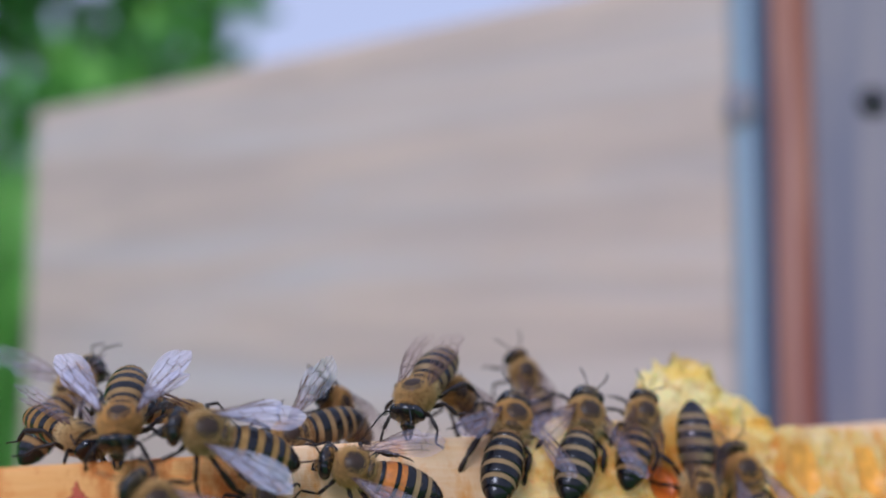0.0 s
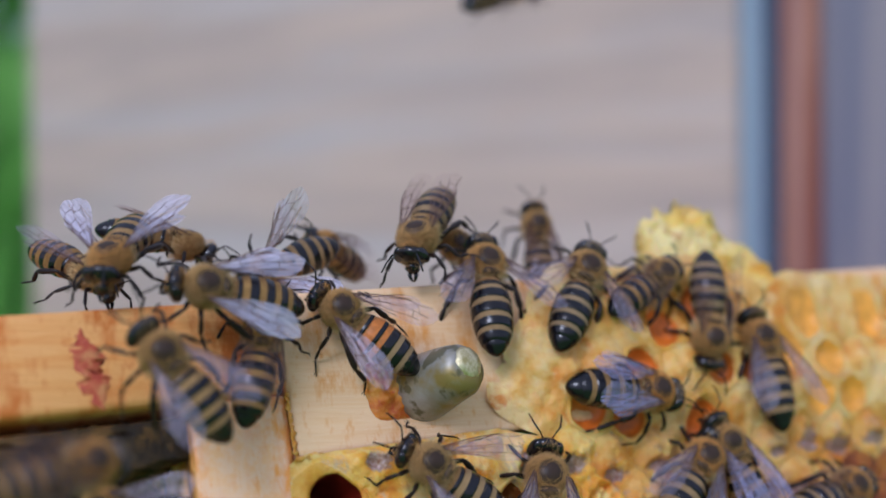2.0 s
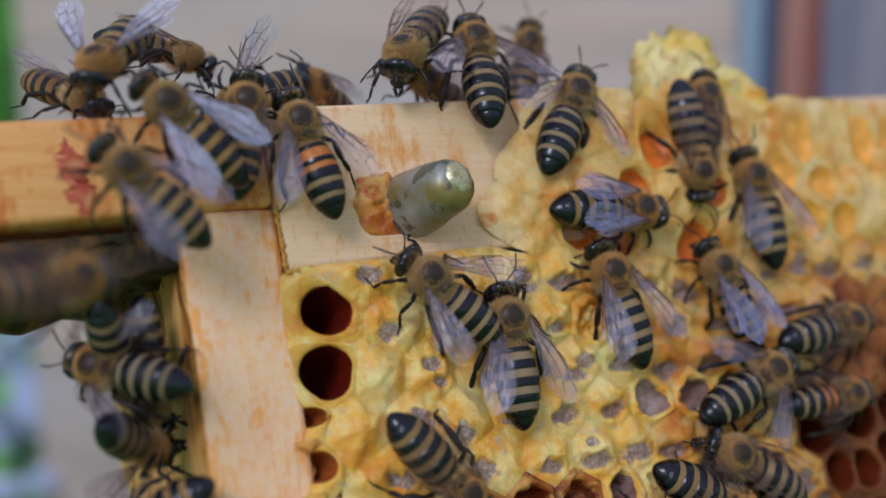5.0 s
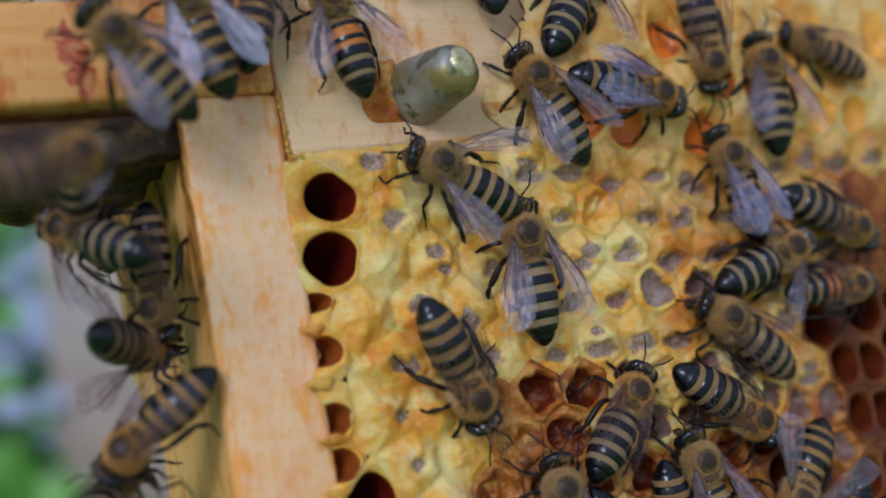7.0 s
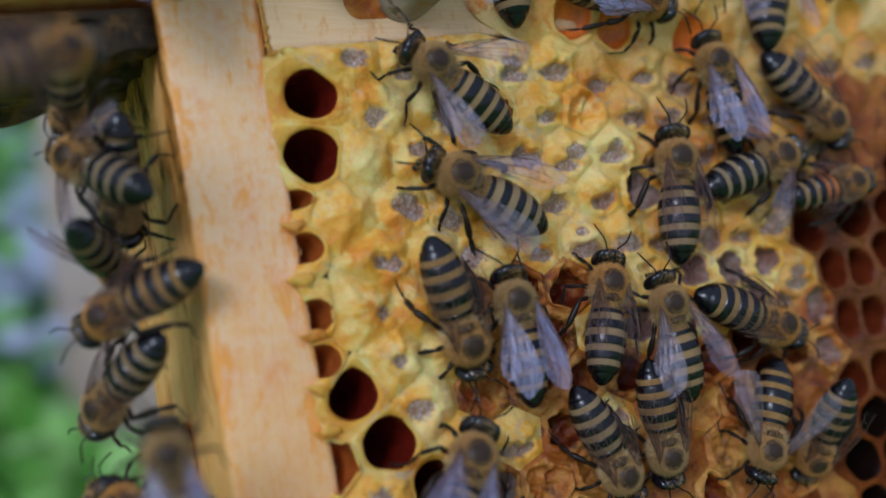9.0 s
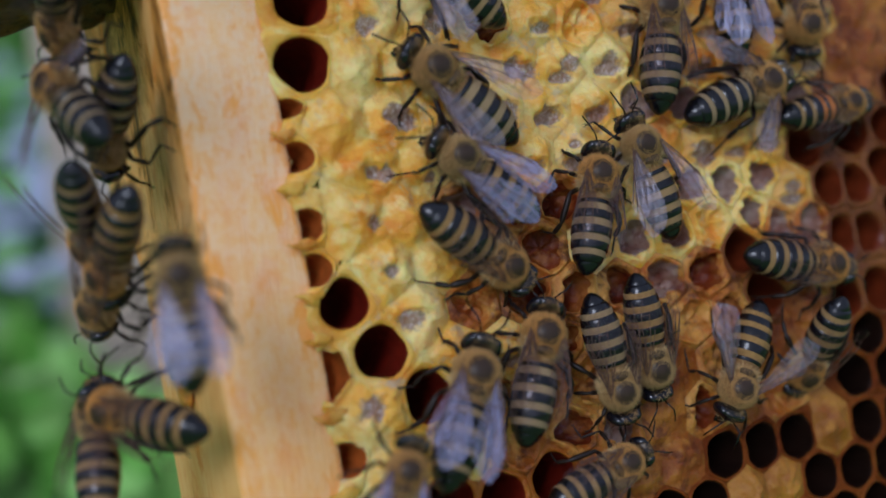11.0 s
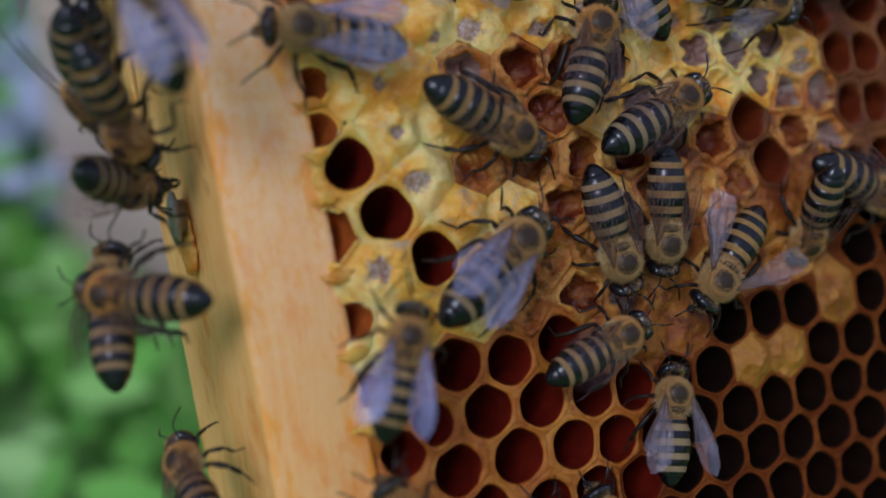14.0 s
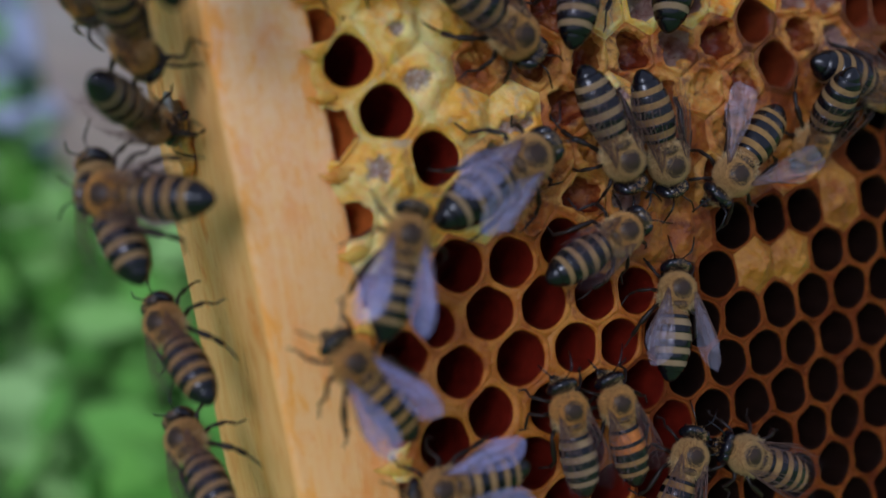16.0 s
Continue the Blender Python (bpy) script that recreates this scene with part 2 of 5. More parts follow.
ORANGE_PROPOLIS = wax("orange_propolis", ((0.50, 0.15, 0.008), (0.66, 0.28, 0.025), (0.76, 0.42, 0.08)), (0.36, 0.09, 0.008), 0.54, 0.4)


def chitin(name, c, rough, sheen=0.0, other=None):
    n = Nodes(name, rough)
    v = n.noise(2200, 3)
    base = n.ramp(v, (0.35, c), (0.7, tuple(min(1, k * 1.5) for k in c)))
    if other:
        base = n.mix(n.add("ShaderNodeObjectInfo").outputs["Random"], base, other)
    n.color(base).bump(v, 0.00005, 0.4)
    n.set(Sheen_Weight=sheen)
    n.bsdf.inputs["Specular IOR Level"].default_value = 0.28 if sheen == 0 else 0.1
    return n.mat


CHITIN = chitin("black_chitin", (0.003, 0.003, 0.005), 0.22)
CHITIN.node_tree.nodes["Principled BSDF"].inputs["Specular IOR Level"].default_value = 0.5
CHITIN_BROWN = chitin("brown_chitin", (0.014, 0.008, 0.006), 0.38)
BAND = chitin("pale_hair_band", (0.26, 0.145, 0.043), 0.85, 0.05, (0.30, 0.215, 0.115))
AMBER = chitin("amber_tergite", (0.42, 0.14, 0.025), 0.42)
EYE = chitin("compound_eye", (0.005, 0.005, 0.008), 0.15)
EYE.node_tree.nodes["Principled BSDF"].inputs["Specular IOR Level"].default_value = 0.6
FUR = chitin("golden_brown_hair", (0.52, 0.26, 0.06), 0.9, 0.08, (0.50, 0.34, 0.14))
FUR_PALE = chitin("pale_hair", (0.60, 0.43, 0.20), 0.9, 0.08)
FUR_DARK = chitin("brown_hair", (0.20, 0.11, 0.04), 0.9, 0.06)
SCUTUM = chitin("bald_thorax_disc", (0.035, 0.020, 0.012), 0.42)


def membrane(name, body, sheen, tint=(0.62, 0.54, 0.62)):
    """Thin wing film: clear, with fine streaks along the wing and a soft sky sheen."""
    n = Nodes(name, 0.25)
    streak = n.noise(1.0, 4, 0.6, n.scaled(240, 2100, 500), 0.4)
    broad = n.noise(380, 3)
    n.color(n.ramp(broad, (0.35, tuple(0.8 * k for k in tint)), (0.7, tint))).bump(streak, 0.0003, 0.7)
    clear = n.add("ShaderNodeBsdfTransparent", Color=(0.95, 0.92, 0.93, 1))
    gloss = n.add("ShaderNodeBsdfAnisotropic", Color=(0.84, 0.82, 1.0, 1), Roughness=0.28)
    bend = n.add("ShaderNodeBump", Strength=0.7, Distance=0.0003)
    n.link(streak, bend.inputs["Height"])
    n.link(bend.outputs[0], gloss.inputs["Normal"])
    film = n.add("ShaderNodeMixShader")
    n.link(n.ramp(streak, (0.36, 0.45 * body), (0.64, 2.0 * body)), film.inputs[0])
    n.link(clear.outputs[0], film.inputs[1])
    n.link(n.bsdf.outputs[0], film.inputs[2])
    shine = n.add("ShaderNodeMixShader", Fac=sheen)
    n.link(film.outputs[0], shine.inputs[1])
    n.link(gloss.outputs[0], shine.inputs[2])
    n.link(shine.outputs[0], n.tree.nodes["Material Output"].inputs["Surface"])
    return n.mat


MEMBRANE = membrane("wing_membrane", 0.10, 0.06)
MEMBRANE_CLEAR = membrane("clear_wing_membrane", 0.005, 0.009)
# These three put the sky's reflection on the wings into the film's tint.
MEMBRANE_SHEEN = membrane("pale_wing_membrane", 0.22, 0.07, (0.46, 0.44, 0.70))
MEMBRANE_VIOLET_SHEEN = membrane("violet_wing_membrane", 0.26, 0.09, (0.40, 0.38, 0.72))
MEMBRANE_WHITE_SHEEN = membrane("milky_wing_membrane", 0.27, 0.09, (0.82, 0.79, 0.94))
VEIN = chitin("wing_vein", (0.10, 0.055, 0.04), 0.4)

n = Nodes("grass_blades", 0.7)
info = n.add("ShaderNodeNewGeometry")
n.color(n.ramp(info.outputs["Random Per Island"], (0.0, (0.15, 0.40, 0.05)), (0.6, (0.24, 0.56, 0.08)), (1.0, (0.42, 0.66, 0.24))))
GRASS = n.mat
n = Nodes("meadow_ground", 0.9)
v = n.noise(9, 4)
n.color(n.ramp(v, (0.35, (0.12, 0.27, 0.05)), (0.55, (0.20, 0.40, 0.08)), (0.7, (0.30, 0.46, 0.17))))
MEADOW = n.mat
n = Nodes("hedge_leaves", 0.6)
info = n.add("ShaderNodeNewGeometry")
n.color(n.ramp(info.outputs["Random Per Island"], (0.0, (0.05, 0.19, 0.03)), (0.6, (0.12, 0.36, 0.04)), (1.0, (0.22, 0.48, 0.06))))
LEAF = n.mat
n = Nodes("flower_petals", 0.7)
n.color((0.42, 0.46, 0.60))
PETAL = n.mat


# ---- mesh helpers ----
def mesh_object(name, bm, mats, parent=None, label="", smooth=True):
    me = bpy.data.meshes.new(name)
    bm.to_mesh(me)
    bm.free()
    for m in mats if isinstance(mats, (list, tuple)) else [mats]:
        me.materials.append(m)
    if smooth:
        me.shade_smooth()
    ob = new(name, me)
    ob.parent = parent
    if label:
        tagged(ob, label)
    return ob


def part(name, bm, mats, parent, label="", smooth=True):
    return mesh_object(name, bm, mats, parent, label, smooth)


def beam(x0, x1, y0, y1, z0, z1, bevel, wobble=0.0, cuts=0):
    """A bevelled wooden bar in metres."""
    bm = bmesh.new()
    bmesh.ops.create_cube(bm, size=1)
    for v in bm.verts:
        v.co = ((x0 + x1) / 2 + v.co.x * (x1 - x0), (y0 + y1) / 2 + v.co.y * (y1 - y0), (z0 + z1) / 2 + v.co.z * (z1 - z0))
    if cuts:
        bmesh.ops.subdivide_edges(bm, edges=bm.edges[:], cuts=cuts, use_grid_fill=True)
    else:
        bmesh.ops.bevel(bm, geom=bm.edges[:], offset=bevel, segments=2, affect="EDGES", profile=0.6)
    if wobble:
        for v in bm.verts:
            v.co += noise.noise_vector(v.co * 120) * wobble
    return bm


def lathe(profile, sides, squash=1.0, slots=None):
    """Rings about the x axis: profile of (x, radius, z shift)."""
    bm = bmesh.new()
    rings = []
    for x, r, dz in profile:
        rings.append([bm.verts.new((x, r * math.cos(a), dz + r * squash * math.sin(a))) for a in (2 * math.pi * k / sides for k in range(sides))])
    for i in range(len(rings) - 1):
        for k in range(sides):
            f = bm.faces.new((rings[i][k], rings[i][(k + 1) % sides], rings[i + 1][(k + 1) % sides], rings[i + 1][k]))
            f.material_index = slots[i] if slots else 0
    bm.faces.new(rings[0])
    bm.faces.new(rings[-1][::-1])
    bmesh.ops.recalc_face_normals(bm, faces=bm.faces[:])
    return bm


def tube(bm, points, radii, sides=6):
    """A bent tube through points, joined onto bm."""
    rings = []
    pts = [Vector(p) for p in points]
    for i, p in enumerate(pts):
        d = (pts[min(i + 1, len(pts) - 1)] - pts[max(i - 1, 0)]).normalized()
        side = d.cross(Vector((0.13, 0.21, 1)))
        side = side.normalized() if side.length > 1e-6 else Vector((1, 0, 0))
        up = side.cross(d)
        rings.append([bm.verts.new(p + radii[i] * (math.cos(a) * side + math.sin(a) * up)) for a in (2 * math.pi * k / sides for k in range(sides))])
    for i in range(len(rings) - 1):
        for k in range(sides):
            bm.faces.new((rings[i][k], rings[i][(k + 1) % sides], rings[i + 1][(k + 1) % sides], rings[i + 1][k]))
    bm.faces.new(rings[0][::-1])
    bm.faces.new(rings[-1])


def ball(bm, centre, size, rings=10, sides=14, turn=None, slot=0):
    made = bmesh.ops.create_uvsphere(bm, u_segments=sides, v_segments=rings, radius=1)["verts"]
    m = Matrix.Translation(centre) @ (turn or Matrix()) @ Matrix.Diagonal((*size, 1))
    bmesh.ops.transform(bm, matrix=m, verts=made)
    for f in {f for v in made for f in v.link_faces}:
        f.material_index = slot
    return made


def hairs(bm, rng, count, centre, size, length, width, slot, keep=lambda d: True, sweep=(-0.5, 0, 0.1)):
    """Fine tapered hairs standing on an ellipsoid."""
    done = 0
    while done < count:
        d = Vector((rng.gauss(0, 1), rng.gauss(0, 1), rng.gauss(0, 1))).normalized()
        if not keep(d):
            continue
        done += 1
        root = Vector((centre[0] + d.x * size[0] * 0.97, centre[1] + d.y * size[1] * 0.97, centre[2] + d.z * size[2] * 0.97))
        way = (d + Vector(sweep) * rng.uniform(0.2, 1) + Vector((rng.gauss(0, 0.25), rng.gauss(0, 0.25), rng.gauss(0, 0.25)))).normalized()
        tip = root + way * length * rng.uniform(0.6, 1.2)
        a = way.cross(Vector((rng.random(), rng.random(), rng.random() + 0.1))).normalized() * width
        b = way.cross(a).normalized() * width
        vs = [bm.verts.new(root + a), bm.verts.new(root - a * 0.5 + b), bm.verts.new(root - a * 0.5 - b), bm.verts.new(tip)]
        for i, j in ((0, 1), (1, 2), (2, 0)):
            bm.faces.new((vs[i], vs[j], vs[3])).material_index = slot


def scaled_down(bm):
    bmesh.ops.transform(bm, matrix=Matrix.Diagonal((MM, MM, MM, 1)), verts=bm.verts[:])
    return bm


# ---- the meadow and the hive box behind ----
GROUND_Z = -0.153


def make_ground():
    bm = bmesh.new()
    bmesh.ops.create_grid(bm, x_segments=60, y_segments=60, size=1)
    for v in bm.verts:
        r = v.co.length
        v.co *= 0.6 + 60 * r ** 5
        v.co.z = GROUND_Z + (noise.noise(v.co * 0.7) * 0.05 if v.co.length > 1.5 else 0)
    tagged(mesh_object("ground", bm, MEADOW), "green meadow ground under grass", "ground", kind="structure")
    rng = random.Random(4)
    bm = bmesh.new()
    for _ in range(15000):
        x, y = rng.uniform(-0.7, 0.5), rng.uniform(0.12, 2.4)
        if -0.02 < x + (y - 0.4435) * 0.447 < 0.08 and y < 0.46:
            continue
        tuft = noise.noise(Vector((x * 11, y * 11, 1)))
        p = Vector((x, y, GROUND_Z + rng.uniform(0.005, 0.05 + 0.03 * tuft)))
        s = rng.uniform(0.010, 0.020)
        m = pose(p.x, p.y, p.z, rng.gauss(0, 35), rng.gauss(0, 35), rng.uniform(0, 360))
        bm.faces.new([bm.verts.new(m @ Vector(c)) for c in ((-s, 0, 0), (-0.3 * s, -0.5 * s, 0.001), (0.6 * s, -0.45 * s, 0.001), (s, 0, 0), (0.6 * s, 0.45 * s, 0.001), (-0.3 * s, 0.5 * s, 0.001))])
    tagged(mesh_object("grass", bm, GRASS), "fresh green grass and low leaves in the meadow", "grass", kind="stuff")
    bm = bmesh.new()
    for _ in range(9000):
        x, y = rng.uniform(-0.7, 0.45), rng.uniform(1.35, 1.95)
        tall = rng.uniform(0.25, 0.52) * (1 + 0.15 * noise.noise(Vector((x * 5, y * 5, 2))))
        lean, w = Vector((rng.gauss(0, 0.06), rng.gauss(0, 0.06), 0)), rng.uniform(0.004, 0.009)
        a = rng.uniform(0, math.pi)
        side = Vector((math.cos(a), math.sin(a), 0)) * w
        foot = Vector((x, y, GROUND_Z))
        mid, tip = foot + Vector((0, 0, 0.6 * tall)) + lean * 0.5, foot + Vector((0, 0, tall)) + lean * 1.6
        q = [bm.verts.new(c) for c in (foot - side, foot + side, mid + side * 0.9, mid - side * 0.9, tip)]
        bm.faces.new(q[:4])
        bm.faces.new((q[3], q[2], q[4]))
    tagged(mesh_object("tall_grass", bm, GRASS), "tall bright green grass at the meadow's edge", "grass", kind="stuff")
    bm = bmesh.new()
    for _ in range(80):
        x, y = rng.uniform(-0.28, 0.1), rng.uniform(0.3, 1.3)
        for _ in range(9):
            ball(bm, (x + rng.gauss(0, 0.012), y + rng.gauss(0, 0.012), GROUND_Z + rng.uniform(0.02, 0.07)), (0.009, 0.009, 0.006), 5, 6)
    tagged(mesh_object("flowers", bm, PETAL), "pale blue-white small flowers in the grass", "flowers", kind="stuff")


def make_hedge():
    rng = random.Random(7)
    bm = bmesh.new()
    for _ in range(14000):
        x = rng.uniform(-3.0, 1.42)
        z = GROUND_Z + rng.random() ** 0.8 * 3.0
        y = 4.2 + rng.uniform(-0.5, 0.5) + 0.5 * noise.noise(Vector((x * 2, z * 2, 3)))
        s = rng.uniform(0.05, 0.09)
        m = pose(x, y, z, rng.uniform(0, 180), rng.uniform(0, 180), rng.uniform(0, 360))
        q = [bm.verts.new(m @ Vector(c)) for c in ((-s, 0, 0), (0, -s * 0.55, 0.004), (s, 0, 0), (0, s * 0.55, 0.004))]
        bm.faces.new(q)
    tagged(mesh_object("hedge", bm, LEAF), "tall leafy green hedge behind the meadow", "hedge", kind="stuff")


WALL_A, WALL_B = Vector((0.0133, 0.4435, 0)), Vector((0.147, 0.144, 0))


def make_hive_box():
    """Long weathered board, a blue-grey batten at its end, a red-brown post and a grey board beyond."""
    run = WALL_B - WALL_A
    long, yaw = run.length, math.degrees(math.atan2(run.y, run.x))
    place = pose(WALL_A.x, WALL_A.y, GROUND_Z, 0, 0, yaw)
    box = tagged(new("hive_box"), "weathered wooden hive box standing on the grass", "hive box")
    box.matrix_world = place
    top = 0.194 - GROUND_Z
    part("board", beam(0, long - 0.0062, 0.0, 0.022, 0.0, top, 0.003), BOARD, box, "long pale weathered pine board")
    part("batten", beam(long - 0.006, long - 0.0002, -0.001, 0.0028, 0.0, top + 0.03, 0.002), BATTEN, box, "blue-grey weathered corner batten")
    part("corner_strip", beam(long - 0.004, long + 0.003, 0.003, 0.02, 0.0, top + 0.03, 0.001), SLATE, box, "dark slate-blue strip in the corner joint")
    bm = bmesh.new()
    ball(bm, (long - 0.0035, -0.001, top - 0.042), (0.0045, 0.0012, 0.006))
    part("knot", bm, GREY, box, "dark knot in the board")
    post = tagged(new("hive_post"), "red-brown wooden corner post beside the hive box", "post")
    post.matrix_world = pose(WALL_B.x + 0.006, WALL_B.y - 0.003, GROUND_Z, 0, 0, -30)
    part("timber", beam(-0.001, 0.0098, 0, 0.03, 0, top + 0.08, 0.002), POST, post)
    wall = tagged(new("second_hive"), "grey weathered boards of the hive side with a nail hole", "hive box")
    wall.matrix_world = pose(WALL_B.x + 0.006, WALL_B.y - 0.003, GROUND_Z, 0, 0, -30)
    part("board", beam(0.0102, 0.42, 0.003, 0.022, 0, top + 0.08, 0.002), GREY, wall)
    bm = bmesh.new()
    ball(bm, (0.0272, 0.003, top - 0.040), (0.0042, 0.002, 0.0042))
    part("nail_head", bm, CHITIN, wall, "dark iron nail head")


make_ground()
make_hedge()
make_hive_box()

# ---- the wooden frame ----
frame_root = tagged(new("honeycomb"), "honeycomb in a pine frame with propolis stains, leaning back", "honeycomb")
frame_root.matrix_world = LEAN.copy()
BAR_TILT = pose(-0.0398, 0, 0.067, 0, -4.3, 0)
SIDE_TILT = pose(-0.0398, 0, 0.067, 0, -2.4, 0)


def frame_part(name, bm, mat, tilt, label=""):
    bmesh.ops.transform(bm, matrix=tilt, verts=bm.verts[:])
    return part(name, bm, mat, frame_root, label)


def make_frame():
    lug = beam(-0.040, -0.0002, 0.0, 0.024, 0.0003, 0.0096, 0.0007)
    bar = frame_part("top_bar_lug", lug, WOOD_LUG, BAR_TILT, "short pine lug with a red paint stain")
    bm = beam(0.0, 0.034, 0.0, 0.024, -0.0062, 0.0100, 0.0006)
    more = bpy.data.meshes.new("rest")
    rest = beam(0.0335, 0.41, 0.0032, 0.024, -0.0058, 0.0097, 0.0006)
    rest.to_mesh(more)
    rest.free()
    bm.from_mesh(more)
    bpy.data.meshes.remove(more)
    frame_part("top_bar", bm, WOOD_BAR, BAR_TILT, "pale pine top bar")
    bm = beam(-0.0094, 0.0, 0.0006, 0.0262, -0.22, 0.0002, 0.0007)
    for f in bm.faces:
        f.material_index = 1 if f.normal.x < -0.6 else 0
    frame_part("side_bar", bm, [WOOD_SIDE, WOOD_OUTER], SIDE_TILT, "pale pine side bar with orange propolis")
    frame_part("side_bar", beam(0.40, 0.4094, 0.0012, 0.0245, -0.235, -0.008, 0.0005), WOOD_SIDE, BAR_TILT)
    frame_part("bottom_bar", beam(0.0, 0.40, 0.004, 0.020, -0.222, -0.212, 0.0005), WOOD_BAR, SIDE_TILT)
    # dark strip added below the lug: its shade, put into colour
    bm = beam(-0.039, -0.0096, 0.0015, 0.0235, -0.0042, -0.0008, 0.0, 0, 20)
    for v in bm.verts:
        if v.co.z < -0.002:
            v.co.z += 0.0014 * noise.noise(v.co * 330)
    frame_part("propolis_under_lug", bm, LUG_SHADE, BAR_TILT, "dark strip painted as the shade under the lug")
    # the upper part of the side bar is wider at the back
    bm = beam(-0.0094, -0.0004, 0.0263, 0.037, -0.030, 0.0, 0.0002)
    for v in bm.verts:
        if v.co.z < -0.025 and v.co.y > 0.034:
            v.co.z += 0.010
    frame_part("side_bar_shoulder", bm, WOOD_OUTER, SIDE_TILT, "propolis-stained shoulder of the side bar")
    # nail driven into the outer face, in orange propolis
    bm = lathe([(0.0, 1.0, 0), (0.5, 1.0, 0), (0.7, 1.5, 0), (1.1, 1.5, 0), (1.3, 1.1, 0)], 16)
    bmesh.ops.transform(bm, matrix=Matrix.Translation((-0.0480, 0.0125, 0.0273)) @ pose(0, 0, 0, 0, 0, 180) @ Matrix.Diagonal((MM, MM, 1.7 * MM, 1)), verts=bm.verts[:])
    part("nail", bm, STUD, frame_root, "grey nail head in the side bar")
    bm = bmesh.new()
    ball(bm, (0, 0, 0), (0.0006, 0.0027, 0.0034), 22, 26)
    for v in bm.verts:
        v.co *= 1 + 0.35 * noise.noise(v.co * 700) + 0.2 * noise.noise(v.co * 1700)
        v.co += Vector((-0.0478, 0.0138, 0.0252))
    part("propolis", bm, ORANGE_PROPOLIS, frame_root, "orange propolis round the nail")
    # propolis ridge in the joint between lug, side bar and top bar
    bm = bmesh.new()
    way = [(-0.0002 + 0.0003 * noise.noise(Vector((k * 0.5, 1, 0))), 0.0, 0.0002 - k * 0.00016) for k in range(40)]
    way += [(k * 0.00017, 0.0, -0.0062 + 0.0003 * noise.noise(Vector((k * 0.4, 6, 0)))) for k in range(1, 46)]
    tube(bm, way, [0.00022 * (1 + 1.6 * noise.noise(Vector((k * 0.55, 2, 9)))) for k in range(len(way))], 8)
    for v in bm.verts:
        v.co.y *= 0.16
        v.co += noise.noise_vector(v.co * 2200) * 0.00015
    frame_part("propolis_seam", bm, ORANGE_PROPOLIS, BAR_TILT, "orange propolis along the joint")
    # red stain
    bm = bmesh.new()
    way = [(-0.0182 + 0.0012 * k / 24 + 0.0007 * noise.noise(Vector((k * 0.4, 3, 0))), 0.0, 0.0078 - 0.0076 * k / 24) for k in range(25)]
    tube(bm, way, [0.0014 * math.sin(math.pi * (k + 0.7) / 25.4) * (1 + 0.7 * noise.noise(Vector((k * 0.7, 8, 0)))) for k in range(25)], 10)
    for v in bm.verts:
        v.co.y *= 0.04
        v.co.x += 0.0006 * noise.noise(v.co * 900)
    frame_part("paint_stain", bm, RED_STAIN, BAR_TILT, "red stain on the lug")


def make_stud():
    axis = pose(-0.0258, 0.0, 0.0672, 0, 0, -74) @ pose(0, 0, 0, 0, -3, 0) @ Matrix.Diagonal((0.86, 1, 1, 1)) @ Matrix.Diagonal((MM, MM, MM, 1))
    bm = lathe([(-1.5, 3.35, 0), (0.6, 3.3, 0), (2.5, 3.15, 0), (4.2, 2.95, 0), (5.8, 2.75, 0), (7.0, 2.5, 0), (7.7, 2.15, 0), (8.1, 1.6, 0), (8.3, 0.9, 0), (8.35, 0.3, 0)], 36)
    for v in bm.verts:
        v.co += noise.noise_vector(v.co * 0.8) * 0.12
    bmesh.ops.transform(bm, matrix=axis, verts=bm.verts[:])
    stud = part("spacer_stud", bm, STUD, frame_root, "tarnished metal spacer stud with wax on it")
    # brighter disc, shifted up: the round end's highlight, put into colour
    bm = lathe([(7.6, 1.75, 0.35), (8.1, 1.6, 0.35), (8.45, 1.3, 0.35), (8.6, 0.7, 0.35), (8.65, 0.2, 0.35)], 20)
    for v in bm.verts:
        v.co += noise.noise_vector(v.co * 1.5) * 0.15
    bmesh.ops.transform(bm, matrix=axis, verts=bm.verts[:])
    part("worn_tip", bm, TIP, stud, "bright metal tip with a painted highlight")
    bm = bmesh.new()
    rows = []
    for i in range(15):
        r = i / 14
        row = []
        for k in range(44):
            a = 2 * math.pi * k / 44
            reach = 3.1 + 1.0 * noise.noise(Vector((math.cos(a) * 2, math.sin(a) * 2, 3))) + 0.7 * math.cos(a - 3.6)
            x, z = -28.6 + r * reach * 1.0 * math.cos(a), 67.6 + r * reach * 1.05 * math.sin(a)
            up = (1 - r ** 3) * (1.0 + 0.8 * noise.noise(Vector((x * 0.9, z * 0.9, 0))) + 0.6 * noise.noise(Vector((x * 2.2, z * 2.2, 4)))) - 0.1
            row.append(bm.verts.new((x * MM, -up * MM, z * MM)))
        rows.append(row)
    for ra, rb in zip(rows, rows[1:]):
        for k in range(44):
            bm.faces.new((ra[k], ra[(k + 1) % 44], rb[(k + 1) % 44], rb[k]))
    bmesh.ops.remove_doubles(bm, verts=bm.verts[:], dist=1e-7)
    bmesh.ops.recalc_face_normals(bm, faces=bm.faces[:])
    part("propolis", bm, PROPOLIS, stud, "red and orange propolis at the stud")

make_frame()
make_stud()

